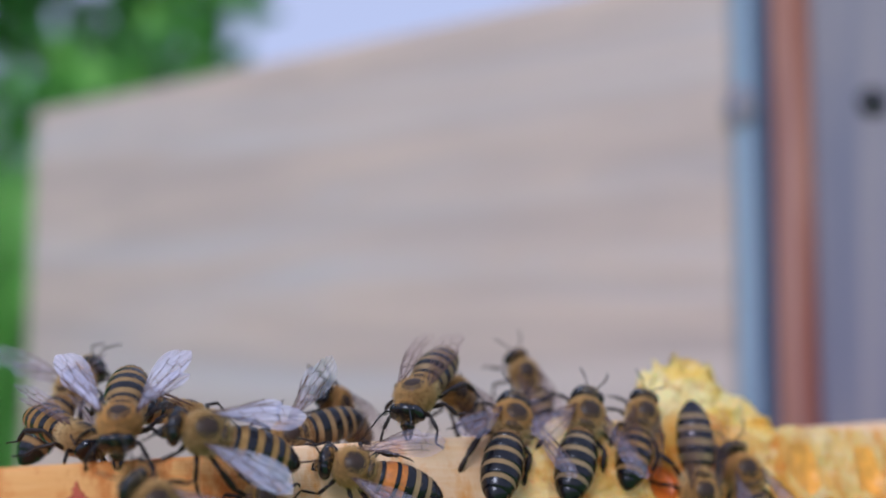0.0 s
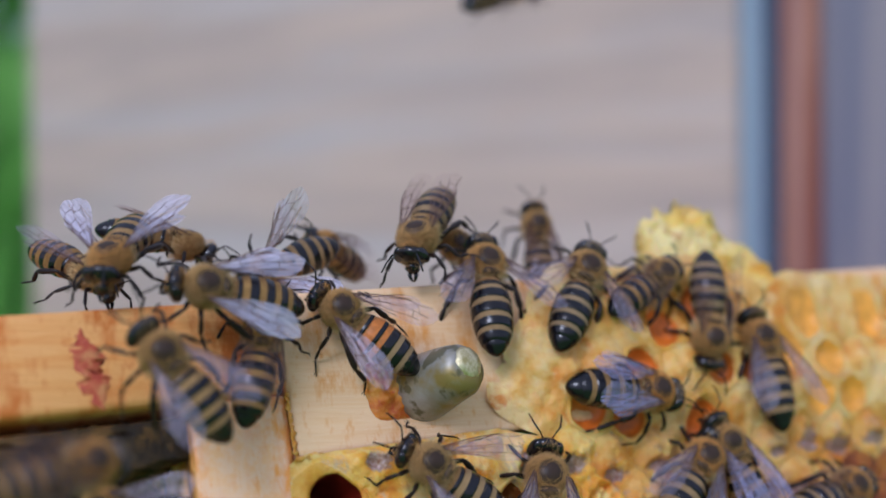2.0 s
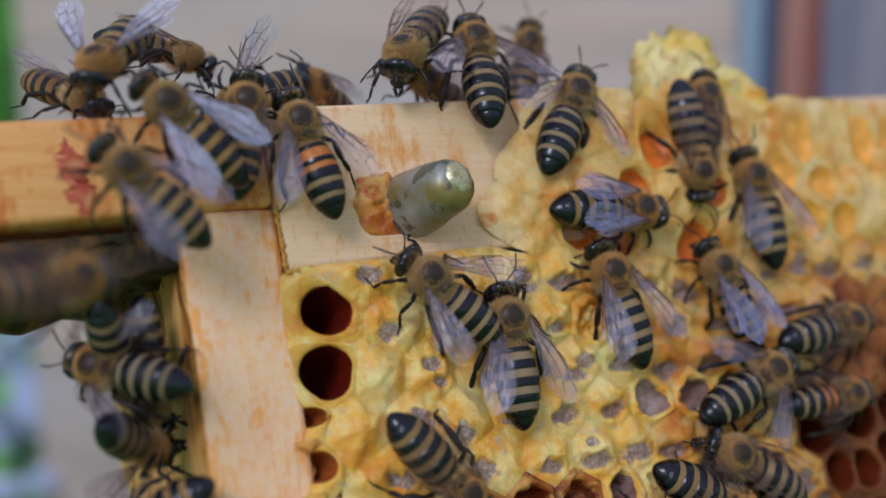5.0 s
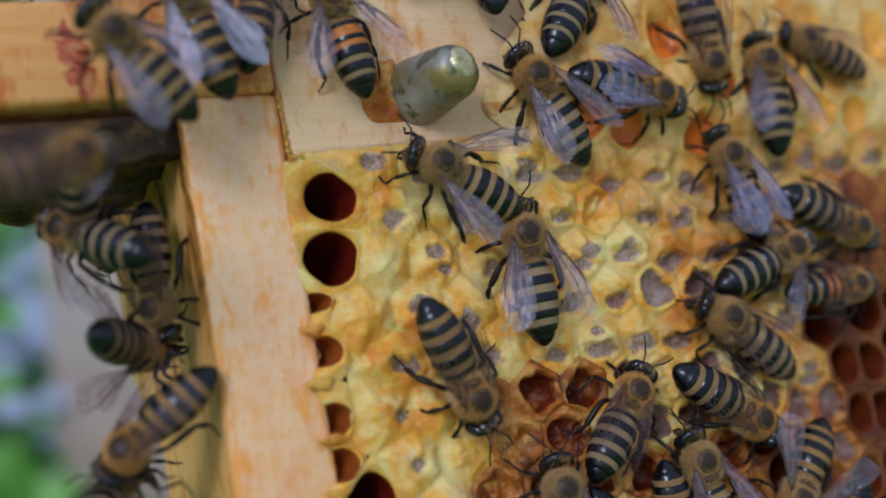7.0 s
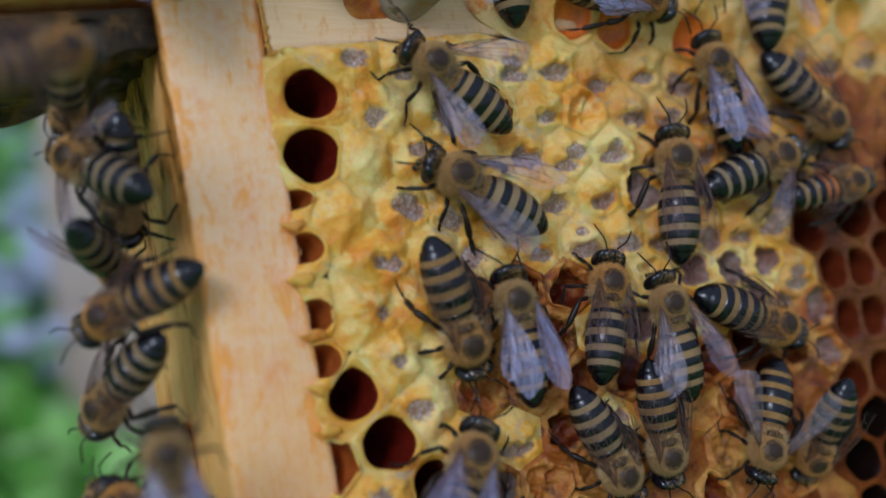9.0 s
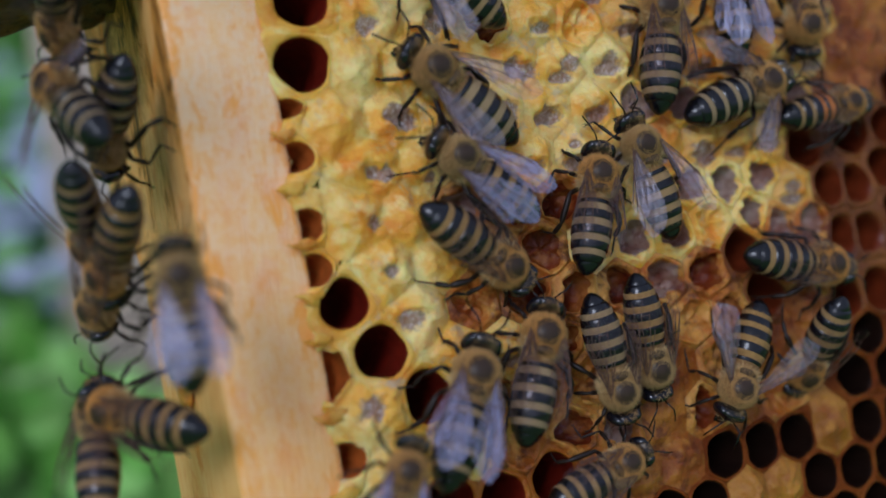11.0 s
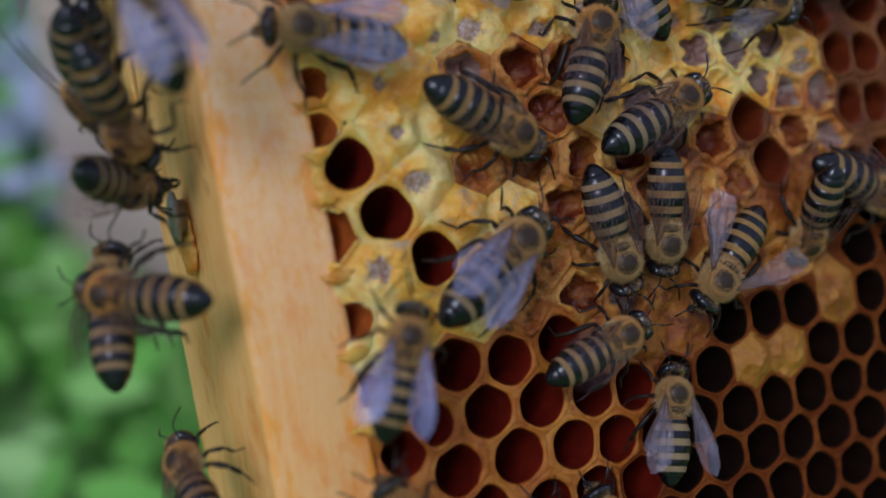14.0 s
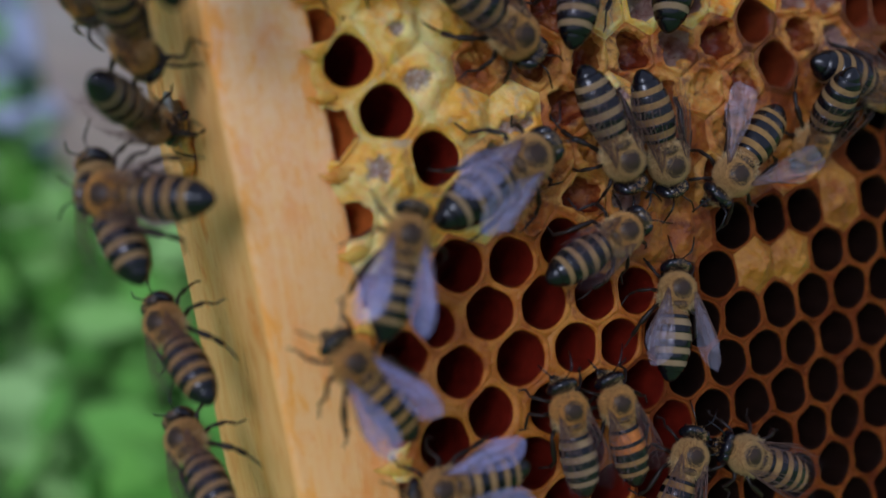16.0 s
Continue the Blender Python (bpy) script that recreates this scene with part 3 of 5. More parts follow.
# ---- the comb ----
# open cells that stand out, in the comb's millimetres
OPEN = [(-36.0, 57.0), (-36.6, 51.3), (-35.8, 29.6), (-33.0, 24.8), (-29.0, 20.2), (-28.2, 10.3), (-25.7, 5.5), (-20.0, 5.4), (-23.1, 0.7),
        (-17.0, 0.5), (-27.1, -3.6), (-17.0, 10.6), (-14.2, 5.0), (-31.3, 5.4), (-29.6, 0.8), (-34.4, 3.4), (9.4, 29.6), (11.8, 24.9),
        (23.2, 35.7), (27.4, 35.6), (24.3, 30.0), (28.1, 29.9), (20.6, 40.3)]
RED = [(-7.3, 64.3), (4.2, 73.0), (16.2, 68.2), (8.0, 62.6), (10.2, 75.6), (0.2, 68.3), (-2.0, 63.4), (11.0, 68.6), (21.5, 70.5)]
SEALED = [(5.5, 4.6), (10.9, 4.7), (18.3, 9.2)]
# pockets between the comb and the side bar: height on the comb, half height
POCKETS = [(47.4, 0.9), (42.9, 1.4), (36.8, 1.5), (32.8, 1.5), (23.5, 2.5), (15.9, 1.6), (9.6, 1.5), (3.4, 1.7), (-3.0, 1.6), (-9.2, 1.5), (-16.0, 1.6)]


def lattice():
    pts = []
    for j in range(-8, 19):
        z = 4.62 * j
        x, i = -40.6 + (2.7 if j % 2 else 0.0), 0
        while x < 60:
            pts.append([x + 0.25 * noise.noise(Vector((x, z, 1.5))), z + 0.25 * noise.noise(Vector((x, z, 7.5)))])
            x += 5.8 if x < -18 else 5.55 if x < -5 else 5.3
    for z, _ in POCKETS:
        p = [-39.6 + 0.042 * (67 - z), z]
        if all(math.hypot(p[0] - a, p[1] - b) > 2.6 for a, b in OPEN):
            pts = [q for q in pts if math.hypot(p[0] - q[0], p[1] - q[1]) > 3.0] + [p]
    # the even brood cells
    brood = []
    for j in range(-8, 3):
        for i in range(-9, 16):
            x, z = 2.98 + 5.06 * i - 2.44 * j, -0.06 + 0.025 * i + 4.56 * j
            if -9.5 < x < 46 and z < (6 if x < 2 else 10.5) + max(0.0, 0.6 * (x - 12)) and all(math.hypot(x - a, z - b) > 3.6 for a, b in OPEN + SEALED):
                brood.append([x, z])
    pts = [q for q in pts if all(math.hypot(q[0] - a, q[1] - b) > 3.3 for a, b in brood)] + brood
    for p in pts:
        if kind_of(p[0], p[1]) in ("capped", "ragged"):
            p[0] += 0.9 * noise.noise(Vector((p[0] * 0.9, p[1] * 0.9, 21)))
            p[1] += 0.9 * noise.noise(Vector((p[0] * 0.9, p[1] * 0.9, 42)))
    for want in OPEN + RED + SEALED:
        near = min(pts, key=lambda p: (p[0] - want[0]) ** 2 + (p[1] - want[1]) ** 2)
        near[0], near[1] = want
    fixed = {(a, b) for a, b in OPEN + RED + SEALED} | {(a, b) for a, b in brood} | {(q[0], q[1]) for q in pts if kind_of(q[0], q[1]) == "niche"}
    for _ in range(12):
        for k, p in enumerate(pts):
            if (p[0], p[1]) in fixed:
                continue
            for q in pts:
                dx, dz = p[0] - q[0], p[1] - q[1]
                if q is not p and abs(dx) < 5.4 and abs(dz) < 5.4:
                    d = math.hypot(dx, dz)
                    if 0.01 < d < 5.25:
                        push = (5.25 - d) / d * (0.6 if (q[0], q[1]) in fixed else 0.25)
                        p[0], p[1] = p[0] + dx * push, p[1] + dz * push
    return [p for p in pts if p[0] > -39.65 + 0.042 * (67 - p[1]) and p[1] < (75.5 if p[0] < 17 else 73.0) + 0.075 * p[0] and not (p[0] < -13 + 0.25 * (p[1] - 66) and p[1] > 60.6)]


def clipped(pts, k):
    """The part of the plane nearest to point k: a hexagon where the comb is regular."""
    cx, cz = pts[k]
    poly = [(cx + 6.4 * math.cos(a), cz + 6.4 * math.sin(a)) for a in (math.pi / 4 * (i + 0.5) for i in range(8))]
    for m, (px, pz) in enumerate(pts):
        if m == k or abs(px - cx) > 13 or abs(pz - cz) > 13:
            continue
        pocket = (kind_of(px, pz) == "niche") - (kind_of(cx, cz) == "niche")
        share = 0.5 + 0.17 * pocket
        nx, nz, mx, mz = px - cx, pz - cz, cx + (px - cx) * share, cz + (pz - cz) * share
        out = []
        for a, b in zip(poly, poly[1:] + poly[:1]):
            da, db = (a[0] - mx) * nx + (a[1] - mz) * nz, (b[0] - mx) * nx + (b[1] - mz) * nz
            if da <= 0:
                out.append(a)
            if da * db < 0:
                t = da / (da - db)
                out.append((a[0] + (b[0] - a[0]) * t, a[1] + (b[1] - a[1]) * t))
        poly = out
    poly = [(max(x, -41.6 + 0.042 * (67 - z)), z) for x, z in poly]
    return [(x, min(z, 61.0 + 0.075 * (x + 39.8))) for x, z in poly] if cx < -15 else poly


def wax_edge(z):
    """Where the wax ends on the side bar: scalloped, drawn back at the pockets, with points between them."""
    near = min(abs(z - a) for a, _ in POCKETS)
    return -39.75 - 1.5 * min(1.0, near / 2.6) ** 1.6 + 0.25 * noise.noise(Vector((0.0, z * 1.3, 6.0))) + 0.042 * (67 - z)


def relief(x, z, rough):
    """How far the wax stands out towards the viewer, in millimetres."""
    v = Vector((x, z, 0))
    over_bar = (2.0 if x > -9 else 0.5 + 1.5 * max(0.0, (x + 17) / 8) if x > -17 else 0.5) / (1 + math.exp(-(z - 63) / 1.2))
    at_bar = 1.5 * math.exp(-max(0.0, x - wax_edge(z)) / 0.4) if z < 60 and x < -34 else 0
    broad = 0.6 * noise.noise(v * 0.11) + 0.4 * noise.noise(v * 0.30 + Vector((3, 1, 0)))
    return over_bar - at_bar + broad + rough * (0.40 * noise.noise(v * 0.55) + 0.20 * noise.noise(v * 1.1) + 0.05 * noise.noise(v * 2.6))


def radius_at(poly, cx, cz, a):
    """Distance from the centre to the cell's edge in direction a."""
    dx, dz = math.cos(a), math.sin(a)
    best = 9.0
    for (x0, z0), (x1, z1) in zip(poly, poly[1:] + poly[:1]):
        ex, ez = x1 - x0, z1 - z0
        den = dx * ez - dz * ex
        if abs(den) > 1e-9:
            t = ((x0 - cx) * ez - (z0 - cz) * ex) / den
            u = ((x0 - cx) * dz - (z0 - cz) * dx) / den
            if t > 0 and -1e-6 <= u <= 1 + 1e-6:
                best = min(best, t)
    return best


def kind_of(x, z):
    for group, name in ((OPEN, "open"), (RED, "red"), (SEALED, "sealed")):
        if any(abs(x - a) < 0.05 and abs(z - b) < 0.05 for a, b in group):
            return name
    if any(abs(z - a) < 0.05 and abs(x + 39.6 - 0.042 * (67 - z)) < 0.1 for a, _ in POCKETS):
        return "niche"
    if x > 17 and z > 64:
        return "red" if noise.noise(Vector((x * 0.7, z * 0.7, 3))) > 0.0 else "capped"
    edge = np.interp(x, [-40, -30, -15, -5, 5, 13, 20, 24, 30, 60], [13, 11.5, 10, 8, 11, 11.5, 18, 40, 46, 48])
    if z < edge:
        return "open"
    if z < edge + 12 and x > -8 and noise.noise(Vector((x * 0.2, z * 0.2, 5))) < 0.25:
        return "brood"
    if noise.noise(Vector((x * 0.19, z * 0.19, 9))) + (0.5 if z < 38 and x > -5 else 0.45 if z < 39 and x > -24 else -1.0 if x < -23 and z > 43 or x < -26.5 and z > 31 else -0.1 if x < -24 else -0.3 if z > 47 else 0.02) > 0.12:
        return "ragged"
    return "capped"


def cell_mesh(poly, cx, cz, kind):
    """One cell of the comb: a lumpy wax cap, a chewed cap or an open tube."""
    bm = bmesh.new()
    sides = 48 if kind in ("capped", "ragged", "brood", "sealed") else 26
    rough = {"niche": 0.5, "open": 0.35, "red": 0.5, "capped": 0.9, "ragged": 1.3, "brood": 1.1, "sealed": 1.9}[kind]
    rnd = random.Random(int(cx * 97 + cz * 1013))
    angles = [2 * math.pi * k / sides for k in range(sides)]
    reach = [min(radius_at(poly, cx, cz, a), 6.2) for a in angles]
    mean = min(2.95, sum(sorted(reach)[:8]) / 8 * 1.03)
    dents = []
    if kind in ("open", "red", "niche"):
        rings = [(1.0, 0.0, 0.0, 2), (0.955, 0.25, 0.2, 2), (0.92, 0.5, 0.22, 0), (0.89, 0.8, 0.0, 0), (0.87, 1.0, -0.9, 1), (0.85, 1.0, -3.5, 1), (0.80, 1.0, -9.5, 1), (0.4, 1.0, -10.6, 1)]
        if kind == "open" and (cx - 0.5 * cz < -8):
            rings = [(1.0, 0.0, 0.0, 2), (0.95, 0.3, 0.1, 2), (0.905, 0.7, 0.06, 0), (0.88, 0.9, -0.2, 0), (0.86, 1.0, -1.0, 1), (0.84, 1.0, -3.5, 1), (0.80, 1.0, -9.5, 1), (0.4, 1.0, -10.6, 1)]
        if kind == "niche":
            tall = next(h for z, h in POCKETS if abs(z - cz) < 0.05)
            rings = [(1.0, 0.0, 0.0, 0), (0.9, 0.35, 0.1, 0), (0.8, 0.7, 0.3, 0), (0.7, 0.9, 0.38, 0), (0.65, 1.0, 0.2, 0), (0.6, 1.0, -0.5, 1), (0.55, 1.0, -1.6, 1), (0.45, 1.0, -2.8, 1), (0.2, 1.0, -3.4, 1)]
        if kind == "red" and cx > 17:
            rings = [(1.0, 0.0, 0.0, 0), (0.9, 0.1, 0.15, 0), (0.78, 0.2, 0.05, 0), (0.66, 0.4, -0.2, 1), (0.5, 0.6, -0.6, 1), (0.25, 1.0, -0.9, 1)]
        elif kind == "red":
            rings = [(1.0, 0.0, 0.0, 0), (0.94, 0.25, 0.25, 0), (0.86, 0.5, 0.1, 0), (0.80, 1.0, -0.4, 0), (0.74, 1.0, -0.9, 1), (0.6, 1.0, -1.3, 1), (0.3, 1.0, -1.5, 1)]
    elif kind == "ragged":
        dip = rnd.choice((-0.5, -0.9, -1.3, -1.8, -2.2))
        # deeper pits take the second, darker wax
        wet = 1 if dip < -0.7 else 0
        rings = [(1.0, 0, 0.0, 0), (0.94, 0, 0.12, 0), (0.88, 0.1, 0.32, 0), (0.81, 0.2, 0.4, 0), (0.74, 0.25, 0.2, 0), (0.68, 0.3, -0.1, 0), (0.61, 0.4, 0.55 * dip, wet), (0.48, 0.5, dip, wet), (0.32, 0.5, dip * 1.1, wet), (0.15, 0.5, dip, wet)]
    else:
        tall = {"capped": rnd.uniform(0.75, 1.35) if cz < 62 else rnd.uniform(0.2, 0.6), "brood": rnd.uniform(0.25, 0.5), "sealed": 1.05}[kind]
        rings = [(r, 0.0, tall * (1 - r ** 2.6) ** 1.7, 0) for r in (1.0, 0.95, 0.9, 0.84, 0.78, 0.71, 0.64, 0.56, 0.48, 0.40, 0.31, 0.21, 0.11)]
        if kind == "capped" and cz < 62:
            for _ in range(rnd.choice((0, 1, 1, 1, 2))):
                a, d = rnd.uniform(0, 6.28), rnd.uniform(0.2, 1.5)
                dents.append((cx + d * math.cos(a), cz + d * math.sin(a) - 0.5, rnd.uniform(0.6, 1.45), rnd.uniform(0.35, 0.9), 1.0))
            if cx > -20:
                dents = dents[:1] + [(cx + rnd.uniform(-0.5, 0.5), cz - rnd.uniform(0.7, 1.5), rnd.uniform(0.75, 1.2), rnd.uniform(0.6, 1.1), 1.75)]
    rings = [(1.06, 0.0, rings[0][2] - 0.05, rings[0][3])] + rings

    def pressed(x, z):
        """How deep the cap is pressed in at a place, and how far into a dent it lies."""
        low, floor = 0.0, 0.0
        for dx, dz, size, depth, wide in dents:
            ragged = size * (1 + 0.45 * noise.noise(Vector((x * 1.1, z * 1.1, 17))))
            q = math.hypot((x - dx) / wide, (z - dz) * 1.25) / ragged
            low += depth / (1 + math.exp((q - 1) * 7))
            floor = max(floor, 1 - q / 1.4)
        return low, floor

    made = []
    for r, round_, out, slot in rings:
        ring = []
        inner = min(1.0, max(0.0, (1 - r) / 0.35))
        for a, d in zip(angles, reach):
            if kind == "niche":
                oval = r / 0.65 / math.hypot(math.cos(a) / 1.7, math.sin(a) / tall)
                d = d * r * (1 - round_) + min(oval, d) * round_
            else:
                d = (d * (1 - round_) + min(d, mean) * round_) * r
            if kind == "ragged" and r < 0.9:
                d *= 1 + 0.5 * inner * noise.noise(Vector((cx + math.cos(a), cz + math.sin(a), 11)))
            x, z = cx + d * math.cos(a), cz + d * math.sin(a)
            if cx < -33 and cz < 60:
                x = max(x, wax_edge(z))
            y = out + relief(x, z, (0.5 * (1 - inner) + rough * inner) if out > -2 else 0.2)
            if kind == "ragged":
                y += 0.75 * inner * noise.noise(Vector((x * 1.5, z * 1.5, 4)))
            if dents:
                y -= pressed(x, z)[0] * min(1.0, inner * 3)
            ring.append(bm.verts.new((x * MM, -y * MM, z * MM)))
        made.append((ring, slot))
    y = rings[-1][2] + relief(cx, cz, rough if rings[-1][2] > -2 else 0.2) - pressed(cx, cz)[0]
    centre = bm.verts.new((cx * MM, -y * MM, cz * MM))
    for (ra, _), (rb, slot) in zip(made, made[1:]):
        for k in range(sides):
            bm.faces.new((ra[k], ra[(k + 1) % sides], rb[(k + 1) % sides], rb[k])).material_index = slot
    last, slot = made[-1]
    for k in range(sides):
        bm.faces.new((last[k], last[(k + 1) % sides], centre)).material_index = slot
    if kind == "capped":
        wet = bm.verts.layers.float.new("wet")
        for v in bm.verts:
            v[wet] = pressed(v.co.x / MM, v.co.z / MM)[1]
    return bm


def make_comb():
    comb = part("midrib", beam(-0.0376, 0.34, 0.0109, 0.014, -0.13, 0.066, 0.0005), WAX_RIM_OLD, frame_root, "wax midrib carrying capped honey and open brood cells")
    pts = lattice()
    for k, (cx, cz) in enumerate(pts):
        if cz < -33 or cx > 55:
            continue
        poly = clipped(pts, k)
        kind = kind_of(cx, cz)
        old = cx - 0.5 * cz > -8 and kind == "open" and cz < 20
        mats = {"open": (WAX_RIM_OLD if old else WAX_RIM_BROWN if cx > 0 else WAX_RIM_MID if cz < 14 else WAX_RIM, HOLLOW_SHADE if old and cx > -5 else HOLLOW_MID if cx > 0 else HOLLOW, WAX_RIM_OLD if old else WAX_RIM_BROWN if cx > 0 else WAX_RIM_MID if cz < 12 else WAX_HONEY), "red": (WAX_AMBER if cx > 17 else WAX_RED, HOLLOW_DRIP if cx > 17 else HOLLOW_RED), "capped": (WAX_AMBER if cz > 63 else WAX_DARKER if cx + 5 * noise.noise(Vector((cx * 0.15, cz * 0.15, 2))) > -3 else WAX_HONEY,),
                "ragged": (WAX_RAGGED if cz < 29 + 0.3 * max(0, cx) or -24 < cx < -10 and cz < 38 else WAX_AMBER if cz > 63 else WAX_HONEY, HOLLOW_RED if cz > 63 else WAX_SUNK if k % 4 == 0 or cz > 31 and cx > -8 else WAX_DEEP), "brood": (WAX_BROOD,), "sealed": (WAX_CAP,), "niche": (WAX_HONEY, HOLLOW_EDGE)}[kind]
        name = {"niche": "edge_cell", "open": "open_cell", "red": "honey_cell", "capped": "capped_cell", "ragged": "chewed_cell", "brood": "brood_cell", "sealed": "brood_cell"}[kind]
        part(name, cell_mesh(poly, cx, cz, kind), list(mats), comb)
    # tongues of wax that lap from the comb onto the side bar, between the edge cells
    rng = random.Random(31)
    for z in (45.0, 40.1, 35.0, 30.4, 26.6, 19.8, 13.0, 6.4, 0.2, -6.2, -12.6):
        size = rng.uniform(0.8, 1.25)
        bm = bmesh.new()
        ball(bm, (0, 0, 0), (1.6 * size, 0.36, 0.62 * size), 14, 18)
        for v in bm.verts:
            narrow = 1.0 if v.co.x > 0 else 1.0 + 0.5 * v.co.x / size
            v.co.z = v.co.z * max(0.15, narrow) + 0.1 * v.co.x ** 2
            v.co += noise.noise_vector(Vector((v.co.x, v.co.y, z)) * 1.1) * 0.32
            v.co = (v.co + Vector((-40.5 + 0.042 * (67 - z), -0.35, z))) * MM
        part("wax_tongue", bm, ORANGE_PROPOLIS if rng.random() < 0.4 else WAX_RIM, comb)


make_comb()


def make_burr_comb():
    """A crest of pale yellow wax on top of the bar."""
    bm = bmesh.new()
    n_x, n_z = 44, 22
    sheets = []
    for side in (0, 1):
        grid = []
        for i in range(n_x + 1):
            u = i / n_x
            tall = 8.2 * math.sin(math.pi * (0.2 + 0.72 * u)) ** 0.7 * (1 if u < 0.62 else 0.62) + 1.4 * noise.noise(Vector((u * 9, 2, 0))) + 1.2 * noise.noise(Vector((u * 30, 5, 0)))
            row = []
            for j in range(n_z + 1):
                w = j / n_z
                x, z = 7.5 + 17.5 * u + 0.5 * noise.noise(Vector((u * 5, w * 4, 8))), 76.5 + 0.075 * 16 + w * (tall + 4)
                y = (0.2 if side == 0 else 5.0) + (1 if side == 0 else -1) * (2.0 * w ** 3) - 1.3 * noise.noise(Vector((x * 0.4, z * 0.4, side * 9.0))) - 0.8 * noise.noise(Vector((x * 1.3, z * 1.3, side * 9.0))) - 0.4 * noise.noise(Vector((x * 3, z * 2.2, side * 9.0)))
                row.append(bm.verts.new((x * MM, y * MM, z * MM)))
            grid.append(row)
        for i in range(n_x):
            for j in range(n_z):
                q = (grid[i][j], grid[i + 1][j], grid[i + 1][j + 1], grid[i][j + 1])
                bm.faces.new(q if side == 0 else q[::-1])
        sheets.append(grid)
    a, b = sheets
    rim = [(i, n_z) for i in range(n_x + 1)]
    for (i, j), (k, m) in zip(rim, rim[1:]):
        bm.faces.new((a[i][j], a[k][m], b[k][m], b[i][j]))
    for i in (0, n_x):
        for j in range(n_z):
            q = (a[i][j], a[i][j + 1], b[i][j + 1], b[i][j])
            bm.faces.new(q if i == 0 else q[::-1])
    part("burr_comb", bm, WAX_PALE, frame_root, "pale yellow wax crest on the top bar")


make_burr_comb()


# ---- bees ----
SPAN = (0.0, 0.1, 0.25, 0.45, 0.65, 0.8, 0.92, 1.0)
FRONT = (0.04, 0.07, 0.10, 0.12, 0.11, 0.05, -0.08, -0.34)
BACK = (-0.06, -0.15, -0.38, -0.66, -0.86, -0.88, -0.70, -0.36)


def wing_bm(length, width, veins, worn=0.0):
    """A wing from its root along +x, in millimetres: pleated membrane and raised veins."""
    bm = bmesh.new()
    n_x, n_y = 22, 8

    def lift(u, v):
        return 0.10 * math.sin(9 * v + 3 * u) * u + 0.22 * math.sin(math.pi * u)

    grid = []
    for i in range(n_x + 1):
        u = i / n_x
        front, back = float(np.interp(u, SPAN, FRONT)), float(np.interp(u, SPAN, BACK))
        row = []
        for j in range(n_y + 1):
            v = front + (back - front) * j / n_y
            x = u * length * (1 - worn * max(0.0, u - 0.8) * (1 + noise.noise(Vector((j * 1.3, length, 0)))))
            row.append(bm.verts.new((x, v * width, lift(u, v))))
        grid.append(row)
    for i in range(n_x):
        for j in range(n_y):
            bm.faces.new((grid[i][j], grid[i + 1][j], grid[i + 1][j + 1], grid[i][j + 1]))
    bmesh.ops.remove_doubles(bm, verts=bm.verts[:], dist=0.0005)
    vb = bmesh.new()
    for k, line in enumerate(veins):
        pts = []
        for (ua, va), (ub, vb_) in zip(line, line[1:]):
            pts += [(ua + (ub - ua) * f, va + (vb_ - va) * f) for f in (0.0, 0.33, 0.67)]
        pts.append(line[-1])
        thick = 0.065 if k == 0 else 0.042
        tube(vb, [(u * length, v * width, lift(u, v) + 0.02) for u, v in pts], [thick * (1 - 0.5 * u) for u, v in pts], 4)
    return scaled_down(bm), scaled_down(vb)


FORE_VEINS = [[(0.0, 0.03), (0.1, 0.06), (0.3, 0.10), (0.5, 0.11), (0.66, 0.10)], [(0.02, 0.0), (0.25, 0.02), (0.48, 0.05), (0.62, 0.09)], [(0.02, -0.01), (0.25, -0.12), (0.42, -0.18), (0.60, -0.22), (0.78, -0.36), (0.87, -0.48)],
              [(0.02, -0.03), (0.25, -0.28), (0.45, -0.44), (0.62, -0.52), (0.76, -0.64)], [(0.02, -0.05), (0.2, -0.28), (0.4, -0.52), (0.5, -0.62)], [(0.62, 0.09), (0.74, -0.06), (0.86, -0.09), (0.91, -0.06)],
              [(0.42, -0.18), (0.46, -0.44)], [(0.50, 0.05), (0.56, -0.20)], [(0.70, -0.29), (0.69, -0.58)], [(0.74, -0.06), (0.77, -0.35)], [(0.30, 0.02), (0.33, -0.34)]]
HIND_VEINS = [[(0.0, 0.02), (0.2, 0.08), (0.5, 0.10), (0.75, 0.06)], [(0.03, -0.02), (0.35, -0.22), (0.6, -0.36), (0.8, -0.52)], [(0.4, 0.09), (0.46, -0.28)], [(0.03, -0.04), (0.25, -0.3), (0.45, -0.58)], [(0.5, 0.09), (0.7, -0.1), (0.88, -0.2)]]


def leg_bm(points, radii):
    """A bee's leg from its root: femur, tibia, broad first foot joint and a thin tarsus with claws."""
    bm = bmesh.new()
    pts, rad = [], []
    for i in range(len(points) - 1):
        a, b = Vector(points[i]), Vector(points[i + 1])
        for f, fat in ((0.0, 0.55), (0.18, 0.85), (0.45, 1.0), (0.75, 1.0), (0.93, 0.8)):
            pts.append(a.lerp(b, f))
            rad.append(radii[i] * fat)
    pts.append(Vector(points[-1]))
    rad.append(radii[-1] * 0.6)
    tube(bm, pts, rad, 8)
    end, way = Vector(points[-1]), (Vector(points[-1]) - Vector(points[-2])).normalized()
    for side in (1, -1):
        tube(bm, [end, end + way * 0.18 + Vector((0.12 * side, 0.12, 0)), end + way * 0.3 + Vector((0.14 * side, 0.14, -0.12))], [0.05, 0.04, 0.015], 4)
    rng = random.Random(int(100 * radii[0] + 7 * points[0][0]))
    for k in range(46):
        f = rng.uniform(0.1, 0.98)
        i = min(int(f * (len(pts) - 1)), len(pts) - 2)
